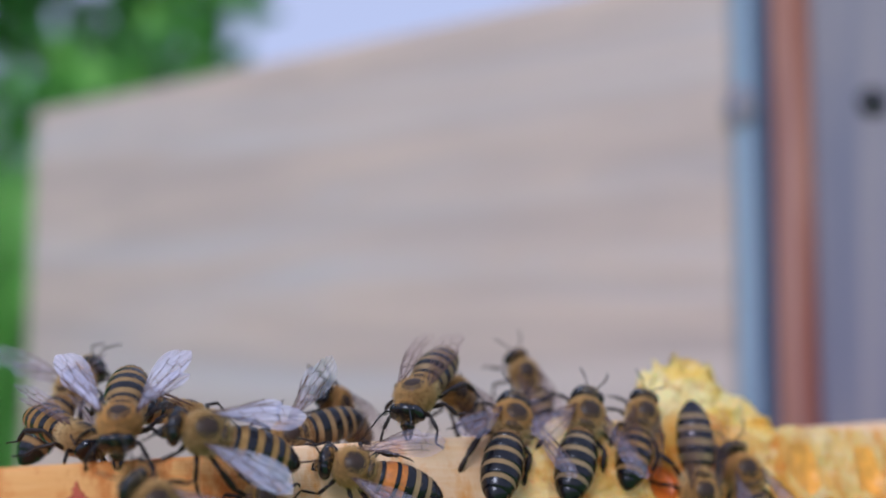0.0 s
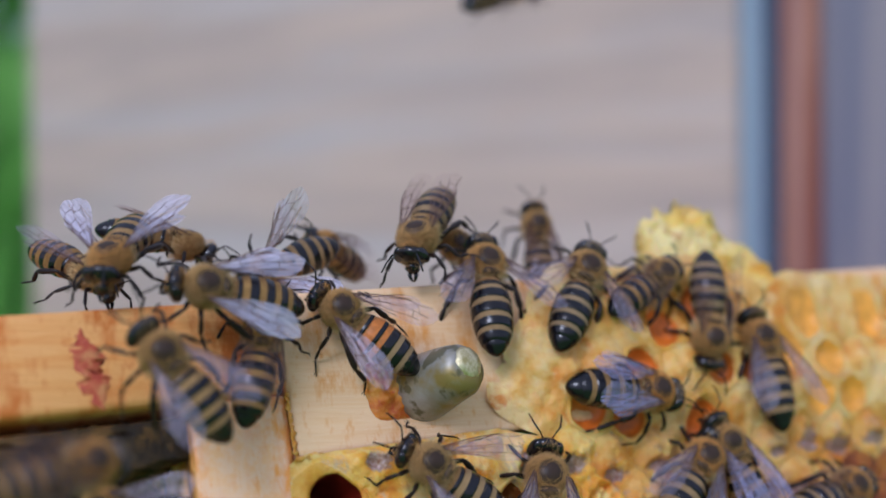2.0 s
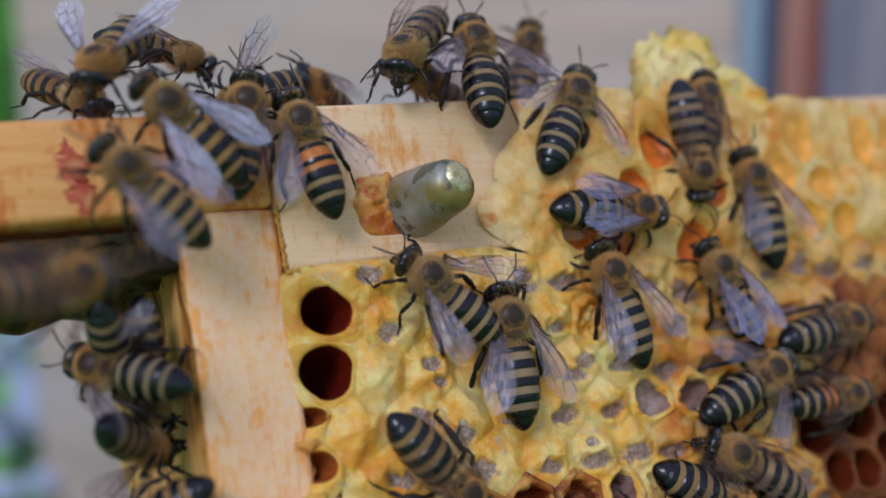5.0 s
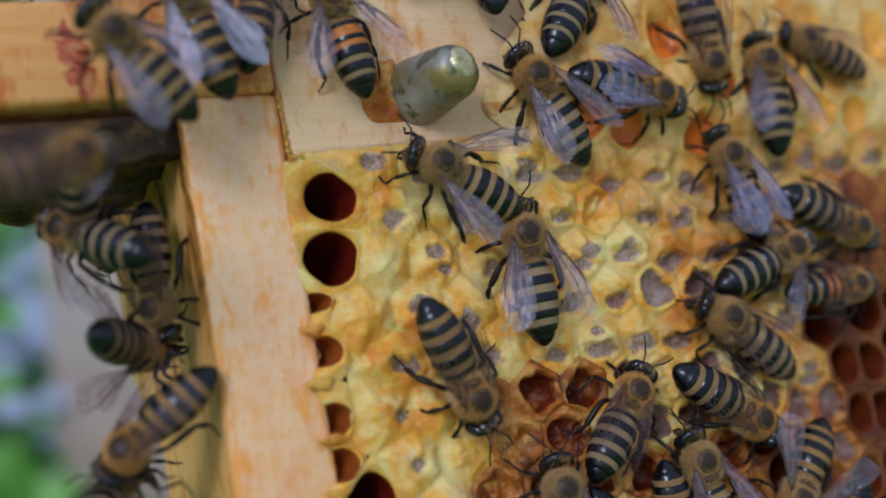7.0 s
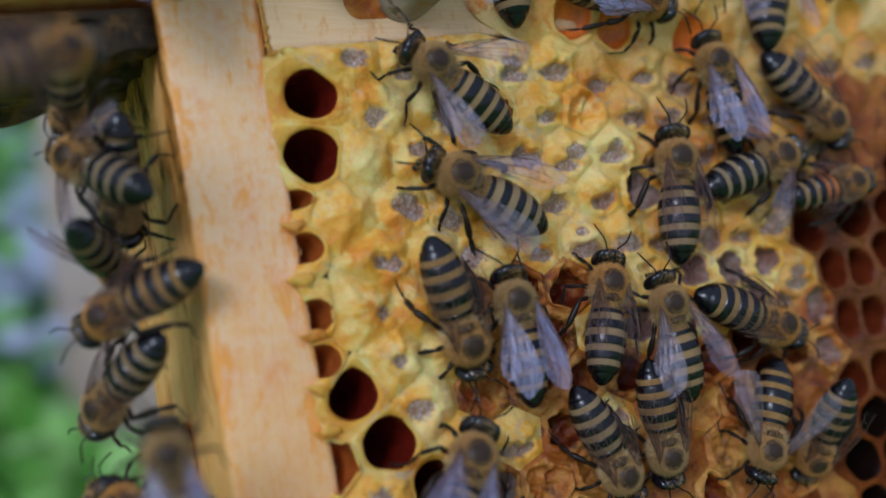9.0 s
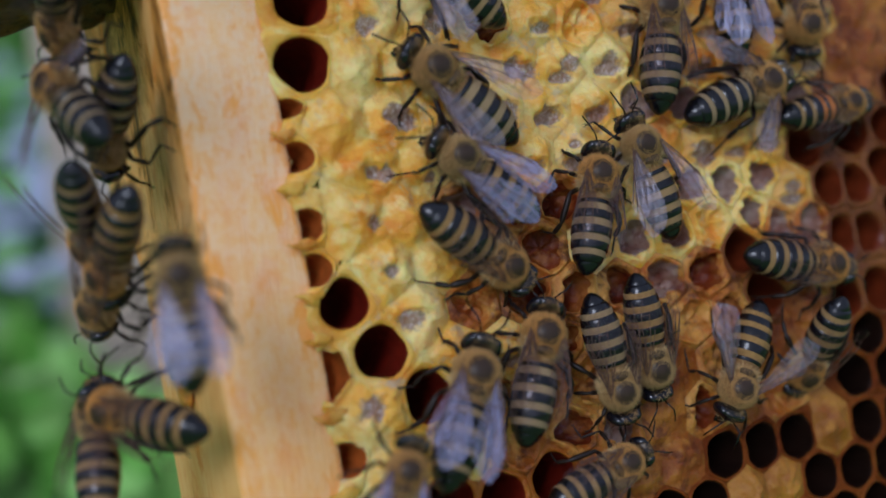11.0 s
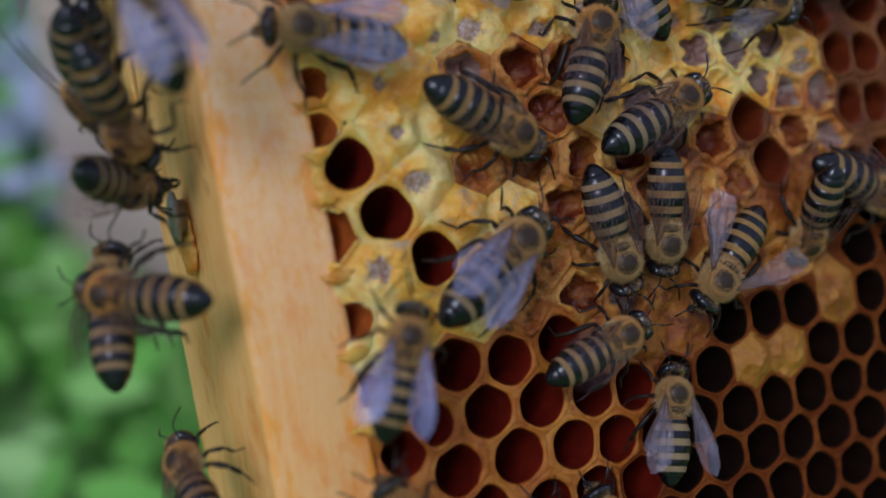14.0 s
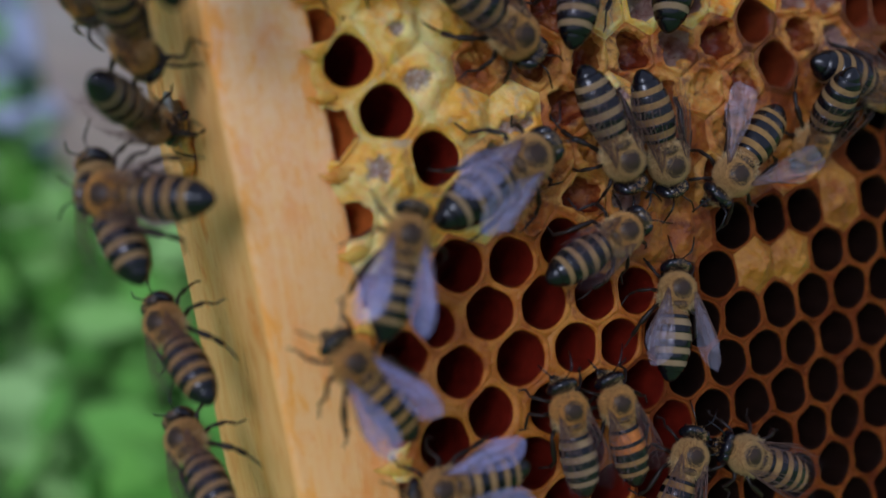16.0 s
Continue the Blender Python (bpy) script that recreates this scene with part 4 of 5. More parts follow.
        root = pts[i].lerp(pts[i + 1], rng.random())
        out = Vector((rng.gauss(0, 1), rng.gauss(0, 1), rng.gauss(0, 0.6))).normalized()
        w = out.cross(Vector((0.3, 0.2, 1))).normalized() * 0.02
        root += out * rad[i] * 0.8
        bm.faces.new((bm.verts.new(root - w), bm.verts.new(root + w), bm.verts.new(root + out * 0.28)))
    return scaled_down(bm)


CUTS = (0.0, 0.17, 0.36, 0.55, 0.72, 0.87, 1.0)


def abdomen_bm(orange, pale):
    """Overlapping tergites: each with a pale hair band in front and a dark shiny edge behind."""
    prof, slots = [], []
    n_seg, x0, long = 6, 0.85, 8.0

    def girth(u):
        if u < 0.4:
            return 0.95 + 0.97 * math.sin(math.pi / 2 * u / 0.4) ** 0.8
        return 1.92 * (1 - ((u - 0.4) / 0.605) ** 2.5) ** 0.64

    for s in range(n_seg):
        ua, ub = CUTS[s], CUTS[s + 1]
        first, last = s == 0, s == n_seg - 1
        warm = orange and s < 3
        front = 3 if first else 2 if warm else 0 if last else 1
        marks = [(0.0, -0.07, front), (0.10, -0.03, front), (0.22, 0.01, front), (pale, 0.04, 3 if first else 2 if orange and s < 2 else 0), (0.7, 0.06, 0), (0.9, 0.07, 0), (0.98, 0.05, 0)]
        for f, out, slot in marks:
            u = ua + (ub - ua) * f
            prof.append((x0 - u * long, max(0.12, girth(min(u, 0.995)) + out), -0.10 - 0.55 * u ** 2))
            slots.append(slot)
    prof.append((x0 - long - 0.05, 0.05, -0.66))
    bm = lathe(prof, 28, 0.9, slots)
    rng = random.Random(21)
    for s in range(n_seg - 1):
        for _ in range(420 if s == 0 else 260):
            u = CUTS[s] + (CUTS[s + 1] - CUTS[s]) * rng.uniform(0.02, 0.9 if s == 0 else pale)
            a = rng.uniform(0, 2 * math.pi)
            r = girth(u)
            root = Vector((x0 - u * long, r * math.cos(a), -0.1 - 0.55 * u * u + 0.86 * r * math.sin(a)))
            tip = root + Vector((-0.26, 0.14 * math.cos(a), 0.14 * math.sin(a))) * rng.uniform(0.6, 1.4) * (1.8 if s == 0 else 1.0)
            w = Vector((0, -math.sin(a), math.cos(a))) * 0.02
            bm.faces.new((bm.verts.new(root - w), bm.verts.new(root + w), bm.verts.new(tip))).material_index = 3 if s == 0 else 1
    return scaled_down(bm)


def make_bee(wings, orange, pale, legs, seed, film=None, worn=0.0):
    """A honey bee, nose along +x, back up; its body's axis at the origin. Legs, wings and antennae turn about their roots."""
    rng = random.Random(seed)
    bee = new("honey_bee")
    bm = bmesh.new()
    t_c, t_s = (2.6, 0, 0.2), (1.75, 1.85, 1.7)
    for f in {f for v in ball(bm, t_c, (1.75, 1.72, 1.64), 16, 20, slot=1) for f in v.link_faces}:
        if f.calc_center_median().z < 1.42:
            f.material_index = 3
    ball(bm, (0.98, 0, 1.05), (0.5, 0.98, 0.55), 8, 12, slot=1)
    bare = lambda d: d.z < 0.69
    hairs(bm, rng, 5200, t_c, t_s, 0.46, 0.014, 0, bare)
    hairs(bm, rng, 1500, t_c, (1.77, 1.76, 1.7), 0.32, 0.012, 0, lambda d: 0.58 < d.z < 0.77)
    hairs(bm, rng, 420, t_c, (1.77, 1.76, 1.68), 0.24, 0.010, 0, lambda d: 0.75 < d.z < 0.9)
    hairs(bm, rng, 520, (1.9, 0, 0.1), (1.8, 1.85, 1.7), 0.75, 0.02, 2, lambda d: d.x < 0.1 and bare(d))
    hairs(bm, rng, 160, (0.98, 0, 1.05), (0.5, 0.98, 0.55), 0.4, 0.018, 0, lambda d: d.z > -0.2 and d.x < 0.4)
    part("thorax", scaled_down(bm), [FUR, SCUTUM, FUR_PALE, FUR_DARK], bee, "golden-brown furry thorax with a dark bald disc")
    bm = bmesh.new()
    tilt = pose(0, 0, 0, 0, 25, 0)
    ball(bm, (5.0, 0, -0.25), (0.80, 1.5, 1.4), 12, 16, tilt, 0)
    ball(bm, (5.35, 0, -1.35), (0.5, 0.7, 0.75), 7, 9, tilt, 0)
    tube(bm, [(5.5, 0.35, -1.8), (5.75, 0.2, -2.3), (5.7, 0.05, -2.6)], [0.22, 0.16, 0.06], 6)
    tube(bm, [(5.5, -0.35, -1.8), (5.75, -0.2, -2.3), (5.7, -0.05, -2.6)], [0.22, 0.16, 0.06], 6)
    hairs(bm, rng, 420, (5.0, 0, -0.2), (0.85, 1.15, 1.45), 0.38, 0.016, 1, lambda d: abs(d.y) < 0.8, (0.2, 0, 0.2))
    skull = part("head", scaled_down(bm), [CHITIN, FUR], bee, "dark head with short hair")
    for s in (1, -1):
        bm = bmesh.new()
        ball(bm, (5.0, 1.1 * s, -0.1), (0.6, 0.58, 1.08), 12, 14, pose(0, 0, 0, 12 * s, 25, 0))
        part("eye", scaled_down(bm), EYE, skull, "glossy black compound eye")
        bm = bmesh.new()
        b = rng.uniform(-0.3, 0.3)
        way = [(0, 0, 0), (0.55, 0.45, 0.65), (0.9, 0.8, 0.85), (1.65, 1.2 + b, 0.5), (2.45, 1.55 + 2 * b, 0.0)]
        tube(bm, [(x, y * s, z) for x, y, z in way], [0.085, 0.07, 0.09, 0.09, 0.075], 6)
        feeler = part("antenna", scaled_down(bm), CHITIN, skull)
        feeler.location = (5.75 * MM, 0.35 * s * MM, 0.1 * MM)
    part("abdomen", abdomen_bm(orange, pale), [CHITIN, BAND, AMBER, FUR_DARK], bee, "striped abdomen, black with pale hair bands")
    for s in (1, -1):
        j = lambda k: rng.uniform(-k, k)
        sets = [
            ([(3.5, 0.9, -1.0), (4.2 + j(0.3), 2.2, -0.8), (4.9 + legs + j(0.5), 3.0 + j(0.3), -1.8), (5.4 + legs + j(0.6), 3.3 + j(0.5), -2.7), (6.0 + legs + j(0.6), 3.6 + j(0.6), -3.0)], [0.22, 0.19, 0.13, 0.09]),
            ([(2.4, 1.1, -1.2), (2.3 + j(0.5), 2.9, -0.7), (1.9 - legs + j(0.8), 4.2, -1.8), (1.5 - legs + j(0.8), 4.9 + j(0.5), -2.7), (1.0 - legs + j(0.8), 5.5 + j(0.5), -3.0)], [0.23, 0.21, 0.15, 0.09]),
            ([(1.4, 1.1, -1.1), (0.2 + j(0.5), 2.8, -0.3), (-1.6 - legs + j(0.8), 3.5 + j(0.5), -1.2), (-2.8 - legs + j(0.7), 3.8 + j(0.5), -2.4), (-3.6 - legs + j(0.7), 4.1 + j(0.5), -3.0)], [0.24, 0.31, 0.25, 0.10])]
        for pts, radii in sets:
            pts = [(x, 0.15 * pts[0][1] + 0.85 * y, z) for x, y, z in pts]
            root = Vector((pts[0][0], pts[0][1] * s, pts[0][2]))
            limb = part("leg", leg_bm([Vector((x, y * s, z)) - root for x, y, z in pts], radii + [radii[-1]]), CHITIN_BROWN, bee)
            limb.location = root * MM
        a_fore, a_hind, lift = wings
        for name, size, veins, root, ang, up in (("forewing", (8.7, 2.85), FORE_VEINS, (2.6, 1.45, 1.25), a_fore, lift), ("hindwing", (6.1, 2.0), HIND_VEINS, (1.7, 1.45, 1.0), a_hind, lift * 0.7)):
            mem, vein = wing_bm(*size, veins, worn)
            ang = ang + j(5)
            flip = Matrix.Diagonal((1, -s if s < 0 else -1, 1, 1))
            for b in (mem, vein):
                bmesh.ops.transform(b, matrix=flip, verts=b.verts[:])
            w = part(name, mem, film or MEMBRANE, bee, "translucent veined wing")
            w.matrix_basis = pose(root[0] * MM, s * root[1] * MM, root[2] * MM, 0, 0, s * (180 - ang)) @ pose(0, 0, 0, 12 * s, -up, 0)
            part("vein", vein, VEIN, w)
    return bee


# angle of fore and hind wing off the abdomen's axis, lift; amber tergites; width of the pale band; legs' stretch
BREEDS = {
    "folded": make_bee((9, 15, 5), False, 0.46, 0.0, 1, MEMBRANE_CLEAR),
    "shining": make_bee((10, 17, 6), False, 0.42, 0.1, 8, MEMBRANE_SHEEN),
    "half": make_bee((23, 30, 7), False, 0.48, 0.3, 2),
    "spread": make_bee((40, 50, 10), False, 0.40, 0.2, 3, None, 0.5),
    "raised": make_bee((58, 66, 42), False, 0.38, 0.1, 11, MEMBRANE_WHITE_SHEEN),
    "violet": make_bee((14, 22, 6), False, 0.42, 0.1, 13, MEMBRANE_VIOLET_SHEEN),
    "milky": make_bee((40, 50, 10), False, 0.40, 0.2, 3, MEMBRANE_WHITE_SHEEN),
    "whitish": make_bee((24, 32, 7), False, 0.44, 0.3, 12, MEMBRANE_WHITE_SHEEN),
    "amber": make_bee((28, 38, 8), True, 0.40, 0.2, 5),
    "amber_folded": make_bee((10, 16, 5), True, 0.40, 0.1, 6, MEMBRANE_CLEAR, 0.6),
    "flying": make_bee((95, 105, 25), False, 0.42, -0.4, 7),
}
SIZES = {"a": 1.00, "b": 1.01, "c": 0.96, "d": 0.95, "e": 1.00, "f": 1.10, "g": 1.12, "h": 1.12, "i": 0.97, "j": 1.08, "k": 1.12, "l": 1.12, "m": 1.08, "n": 1.05, "o": 1.03, "q": 1.11, "r": 1.07, "s": 1.12, "u": 1.12, "v": 0.98, "x": 1.12, "y": 1.12, "z": 1.02, "aa": 1.03, "ab": 1.03, "ac": 1.08, "ad": 1.00, "ae": 0.99, "af": 1.02, "ag": 1.00, "ah": 0.93, "ai": 0.91, "aj": 1.12, "ak": 0.90, "al": 0.91, "am": 0.90, "an": 0.90, "ao": 0.90, "ap": 0.90, "aq": 0.99, "bb": 0.91, "ba": 1.00, "bc": 1.00, "bd": 1.00, "be": 1.00, "bf": 1.00, "bh": 1.00, "bi": 1.00, "bk": 0.92, "bl": 0.92, "fl": 1.12, "ta": 0.95, "tb": 0.95, "tc": 0.95, "td": 0.95, "te": 0.95, "tf": 0.95, "ca": 1.00, "ar": 0.90, "cb": 1.00, "cc": 1.00}
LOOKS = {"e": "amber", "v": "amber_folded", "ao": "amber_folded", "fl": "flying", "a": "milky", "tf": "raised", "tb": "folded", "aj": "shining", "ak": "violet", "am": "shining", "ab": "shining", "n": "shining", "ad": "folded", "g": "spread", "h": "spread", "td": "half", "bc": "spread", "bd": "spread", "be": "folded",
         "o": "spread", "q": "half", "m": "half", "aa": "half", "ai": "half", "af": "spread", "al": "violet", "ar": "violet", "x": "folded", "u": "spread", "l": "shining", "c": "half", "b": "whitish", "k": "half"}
TEXT = {
    "folded": "striped honey bee with wings folded back on the comb", "half": "striped honey bee walking with half-open wings", "spread": "striped honey bee with wings spread apart on the wax",
    "amber": "amber-banded honey bee with open wings on the wood", "amber_folded": "amber-banded honey bee with folded wings among others", "raised": "striped honey bee lifting its pale wings over the top bar", "violet": "striped honey bee with folded wings tinted by a blue-violet sheen", "milky": "striped honey bee with spread wings tinted by a white sheen, by the lug", "whitish": "striped honey bee with half-open wings tinted by a whitish sheen", "shining": "striped honey bee with pale sheen-tinted wings over its back", "flying": "honey bee in flight with blurred open wings"}
BEES = {}
unused = dict(BREEDS)
for key, size in SIZES.items():
    breed = LOOKS.get(key, "folded")
    if breed in unused:
        b = unused.pop(breed)
    else:
        b = copy_thing(BREEDS[breed], Matrix())
    b.scale = (size, size, size)
    BEES[key] = tagged(b, TEXT[breed], "bee", "honey bees")


def track(*rows):
    """Rows of seconds, place on the comb in millimetres, heading on the comb, nose out, bank."""
    return [(t, LEAN @ pose(x * MM, y * MM, z * MM, 90, 0, 0) @ pose(0, 0, 0, 0, 0, h) @ pose(0, 0, 0, 0, -p, 0) @ pose(0, 0, 0, r, 0, 0)) for t, x, y, z, h, p, r in rows]


def steps(bee, rows):
    """Legs swing in alternating threes while the bee walks or turns; antennae feel about."""
    spans = []
    for (ta, ma), (tb, mb) in zip(rows, rows[1:]):
        turn = ma.to_quaternion().rotation_difference(mb.to_quaternion()).angle
        spans.append((ta, tb, ((mb.translation - ma.translation).length / MM + 3 * min(turn, 2 * math.pi - turn)) / (tb - ta)))
    limbs = [c for c in bee.children if c.name.startswith("leg")]
    head = next(c for c in bee.children if c.name.startswith("head"))
    rng = random.Random(bee.name)
    lead = rng.uniform(0, 6.28)
    if any(v > 0.7 for _, _, v in spans):
        for k, limb in enumerate(limbs):
            base, keys = limb.matrix_basis.copy(), []
            side, beat = (1 if k < 3 else -1), lead + (math.pi if k % 2 == (k // 3) else 0)
            for i in range(81):
                t = 0.2 * i
                v = next((v for a, b, v in spans if a <= t <= b), 0.0)
                swing = side * 13 * min(1.0, v / 3) * math.sin(beat + 8.3 * t) if v > 0.7 else 0.0
                if i in (0, 80) or swing or (keys and keys[-1][2]):
                    keys.append((t, base @ pose(0, 0, 0, 0, 0, swing), swing))
            walk(limb, [key[:2] for key in keys])
    for k, feeler in enumerate(c for c in head.children if c.name.startswith("antenna")):
        base = feeler.matrix_basis.copy()
        walk(feeler, [(0.8 * i, base @ pose(0, 0, 0, 0, rng.uniform(-10, 10), rng.uniform(-14, 14))) for i in range(21)])


def motions():
    paths = {
        "a": track((0.0, -54.4, 0.0, 80.3, -106, 32, 23), (1.5, -55.2, 0.0, 81.4, -113, 36, 28), (2.4, -54.3, 0.0, 81.0, -128, 28, 44), (3.5, -54.6, 0.0, 81.3, -126, 26, 42), (4.2, -53.8, 0.0, 81.7, -127, 24, 44), (16.0, -53.8, 0.0, 81.7, -127, 24, 44)),
        "b": track((0.0, -46.3, -5.5, 75.5, 166, 5, 4), (0.8, -46.8, -5.5, 75.4, 157, 4, 2), (1.5, -46.0, -5.5, 75.7, 175, 4, 5), (2.4, -46.5, -5.5, 74.2, 164, 4, 3), (3.5, -48.1, -5.5, 73.4, 144, 4, -0), (4.2, -48.6, -5.5, 73.5, 141, 5, -1), (6.3, -49.5, -5.5, 71.1, 118, 5, -5), (7.0, -48.5, -5.5, 71.5, 112, 6, -6), (16.0, -48.5, -5.5, 71.5, 112, 6, -6)),
        "c": track((0.0, -52.0, -8.5, 67.4, 138, 5, -2), (0.8, -52.0, -8.5, 67.8, 144, 5, -0), (1.5, -52.1, -8.5, 66.9, 128, 4, -3), (2.4, -52.1, -8.5, 66.6, 127, 5, -4), (3.5, -52.8, -8.5, 66.6, 133, 4, -2), (4.2, -52.9, -8.5, 66.1, 136, 5, -2), (6.3, -54.7, -8.5, 66.4, 137, 5, -2), (7.0, -54.5, -8.5, 67.0, 133, 4, -2), (8.0, -53.1, -8.5, 68.3, 131, 5, -3), (16.0, -53.1, -8.5, 68.3, 131, 5, -3)),
        "d": track((0.0, -43.2, -3.0, 68.7, 72, -0, -10), (1.5, -43.2, -3.0, 68.7, 72, -0, -10), (2.4, -43.4, -3.0, 71.5, 78, -0, -10), (3.5, -43.3, -3.0, 72.5, 86, -0, -9), (4.2, -43.8, -3.0, 72.9, 84, -0, -9), (6.3, -42.0, -3.0, 74.5, 76, -0, -10), (16.0, -42.0, -3.0, 74.5, 76, -0, -10)),
        "e": track((0.0, -31.4, -3.5, 73.1, 162, -5, 3), (0.8, -31.5, -3.5, 73.5, 152, -4, 1), (1.5, -32.9, -3.5, 72.9, 140, -4, -1), (2.4, -33.2, -3.5, 72.4, 138, -5, -1), (3.5, -35.3, -3.5, 71.7, 111, -4, -6), (4.2, -37.4, -3.5, 71.5, 105, -4, -7), (6.3, -36.2, -3.5, 72.4, 105, -4, -7), (7.0, -34.4, -3.5, 72.4, 103, -5, -7), (16.0, -34.4, -3.5, 72.4, 103, -5, -7)),
        "f": track((0.0, -23.9, -1.5, 83.5, -132, 20, 48), (0.8, -23.4, -1.5, 83.1, -130, 22, 47), (1.5, -23.6, -1.5, 84.6, -128, 23, 45), (2.4, -23.7, -1.5, 84.0, -127, 19, 46), (3.5, -23.8, -1.5, 84.0, -128, 20, 46), (4.2, -24.0, -1.5, 84.3, -132, 20, 49), (6.3, -23.6, -1.5, 83.8, -131, 20, 48), (16.0, -23.6, -1.5, 83.8, -131, 20, 48)),
        "g": track((0.0, -15.2, -2.0, 77.4, 62, -15, -10), (0.8, -15.3, -2.0, 75.4, 61, -13, -10), (1.5, -17.3, -2.0, 76.1, 78, -14, -10), (2.4, -17.6, -2.0, 78.2, 81, -15, -9), (3.5, -16.3, -2.0, 79.7, 78, -15, -10), (4.2, -16.9, -2.0, 81.9, 82, -19, -10), (16.0, -16.9, -2.0, 81.9, 82, -19, -10)),
        "h": track((0.0, -6.6, -3.0, 77.6, 63, -8, -10), (0.8, -7.2, -3.0, 76.7, 59, -7, -10), (1.5, -7.0, -3.0, 77.2, 58, -7, -10), (2.4, -6.9, -3.0, 76.6, 57, -7, -10), (3.5, -7.0, -3.0, 77.0, 58, -6, -10), (4.2, -7.3, -3.0, 76.7, 58, -7, -10), (6.3, -7.7, -3.0, 76.0, 55, -7, -10), (7.0, -7.3, -3.0, 76.8, 54, -7, -10), (16.0, -7.3, -3.0, 76.8, 54, -7, -10)),
        "i": track((0.0, 0.8, -3.5, 78.1, 63, -4, -10), (0.8, 2.4, -3.5, 77.0, 39, -4, -10), (1.5, 2.1, -3.5, 77.4, 31, -5, -9), (3.5, 2.6, -3.5, 77.6, 25, -5, -9), (4.2, 4.4, -3.5, 78.3, 21, -5, -8), (5.2, 12.1, -3.5, 76.3, 89, -5, -3), (6.3, 19.8, -3.5, 74.3, 157, -4, 2), (7.0, 25.5, -3.5, 71.9, 154, -6, 1), (8.0, 26.4, -3.5, 70.3, 156, -6, 2), (16.0, 26.4, -3.5, 70.3, 156, -6, 2)),
        "j": track((0.0, 7.6, -4.0, 74.2, -96, -8, 9), (1.5, 9.5, -4.0, 74.0, -99, -7, 9), (2.4, 9.2, -4.0, 73.5, -99, -7, 9), (3.5, 9.3, -4.0, 72.5, -90, -8, 9), (4.2, 8.1, -4.0, 73.0, -84, -8, 8), (6.3, 7.4, -4.0, 71.9, -85, -9, 8), (7.0, 7.9, -4.0, 72.6, -81, -9, 8), (8.0, 8.5, -4.0, 73.0, -82, -9, 8), (16.0, 8.5, -4.0, 73.0, -82, -9, 8)),
        "k": track((0.0, 14.8, -3.5, 71.0, 97, -4, -8), (0.8, 15.8, -3.5, 69.3, 104, -4, -7), (1.5, 16.5, -3.5, 68.9, 92, -4, -8), (2.4, 16.6, -3.5, 68.1, 91, -4, -8), (3.5, 16.7, -3.5, 68.4, 97, -4, -8), (4.2, 16.6, -3.5, 67.3, 94, -4, -8), (6.3, 15.3, -3.5, 66.2, 95, -4, -8), (7.0, 16.3, -3.5, 67.2, 88, -4, -9), (8.0, 16.3, -3.5, 67.9, 88, -4, -9), (9.0, 17.3, -3.5, 67.9, 80, -4, -9), (16.0, 17.3, -3.5, 67.9, 80, -4, -9)),
        "l": track((0.0, -4.0, -3.5, 65.4, -5, -4, -5), (0.8, -3.4, -3.5, 64.9, -4, -4, -5), (1.5, -3.3, -3.5, 65.4, -4, -4, -5), (2.4, -2.8, -3.5, 65.6, -5, -4, -5), (3.5, -3.5, -3.5, 65.5, -4, -4, -5), (4.2, -4.3, -3.5, 65.2, 1, -3, -6), (6.3, -2.6, -3.5, 66.6, -9, -4, -4), (7.0, -2.2, -3.5, 66.7, -12, -4, -4), (8.0, -2.3, -3.5, 66.7, -10, -4, -4), (9.0, -2.2, -3.5, 65.9, -9, -4, -4), (16.0, -2.2, -3.5, 65.9, -9, -4, -4)),
        "m": track((0.0, 3.6, -3.0, 56.6, 52, -0, -10), (1.5, 3.6, -3.0, 56.6, 52, -0, -10), (2.4, 2.3, -3.0, 55.6, 41, -0, -10), (3.5, 0.4, -3.0, 55.6, 65, -0, -10), (4.2, -2.2, -3.0, 55.5, 82, -0, -9), (6.3, -9.7, -3.0, 61.2, 127, -0, -3), (7.0, -12.7, -3.0, 65.6, 119, -0, -5), (8.0, -15.3, -3.0, 70.3, 93, -0, -8), (16.0, -15.3, -3.0, 70.3, 93, -0, -8)),
        "n": track((0.0, 9.8, -3.0, 57.0, 109, -0, -6), (1.5, 9.8, -3.0, 57.0, 109, -0, -6), (2.4, 9.2, -3.0, 56.8, 110, -0, -6), (3.5, 9.8, -3.0, 56.0, 108, -0, -6), (4.2, 9.8, -3.0, 56.4, 112, -0, -6), (6.3, 9.4, -3.0, 56.7, 111, -0, -6), (7.0, 9.9, -3.0, 56.9, 108, -0, -6), (8.0, 8.9, -3.0, 56.6, 103, -0, -7), (9.0, 8.9, -3.0, 56.2, 98, -0, -8), (11.3, 10.9, -3.0, 56.8, 89, -0, -9), (16.0, 10.9, -3.0, 56.8, 89, -0, -9)),
        "o": track((0.0, -25.6, -4.0, 59.3, 149, -0, 0), (1.5, -26.3, -4.0, 58.1, 143, -0, -1), (2.4, -25.8, -4.0, 56.9, 144, -0, -0), (3.5, -25.4, -4.0, 56.6, 140, -0, -1), (4.2, -25.4, -4.0, 57.4, 136, -0, -2), (6.3, -25.0, -4.0, 56.7, 143, -0, -1), (7.0, -24.3, -4.0, 57.5, 150, -0, 1), (8.0, -23.5, -4.0, 57.1, 146, -0, -0), (9.0, -23.4, -4.0, 56.8, 140, -0, -1), (11.3, -23.0, -4.0, 58.3, 140, -0, -1), (16.0, -23.0, -4.0, 58.3, 140, -0, -1)),
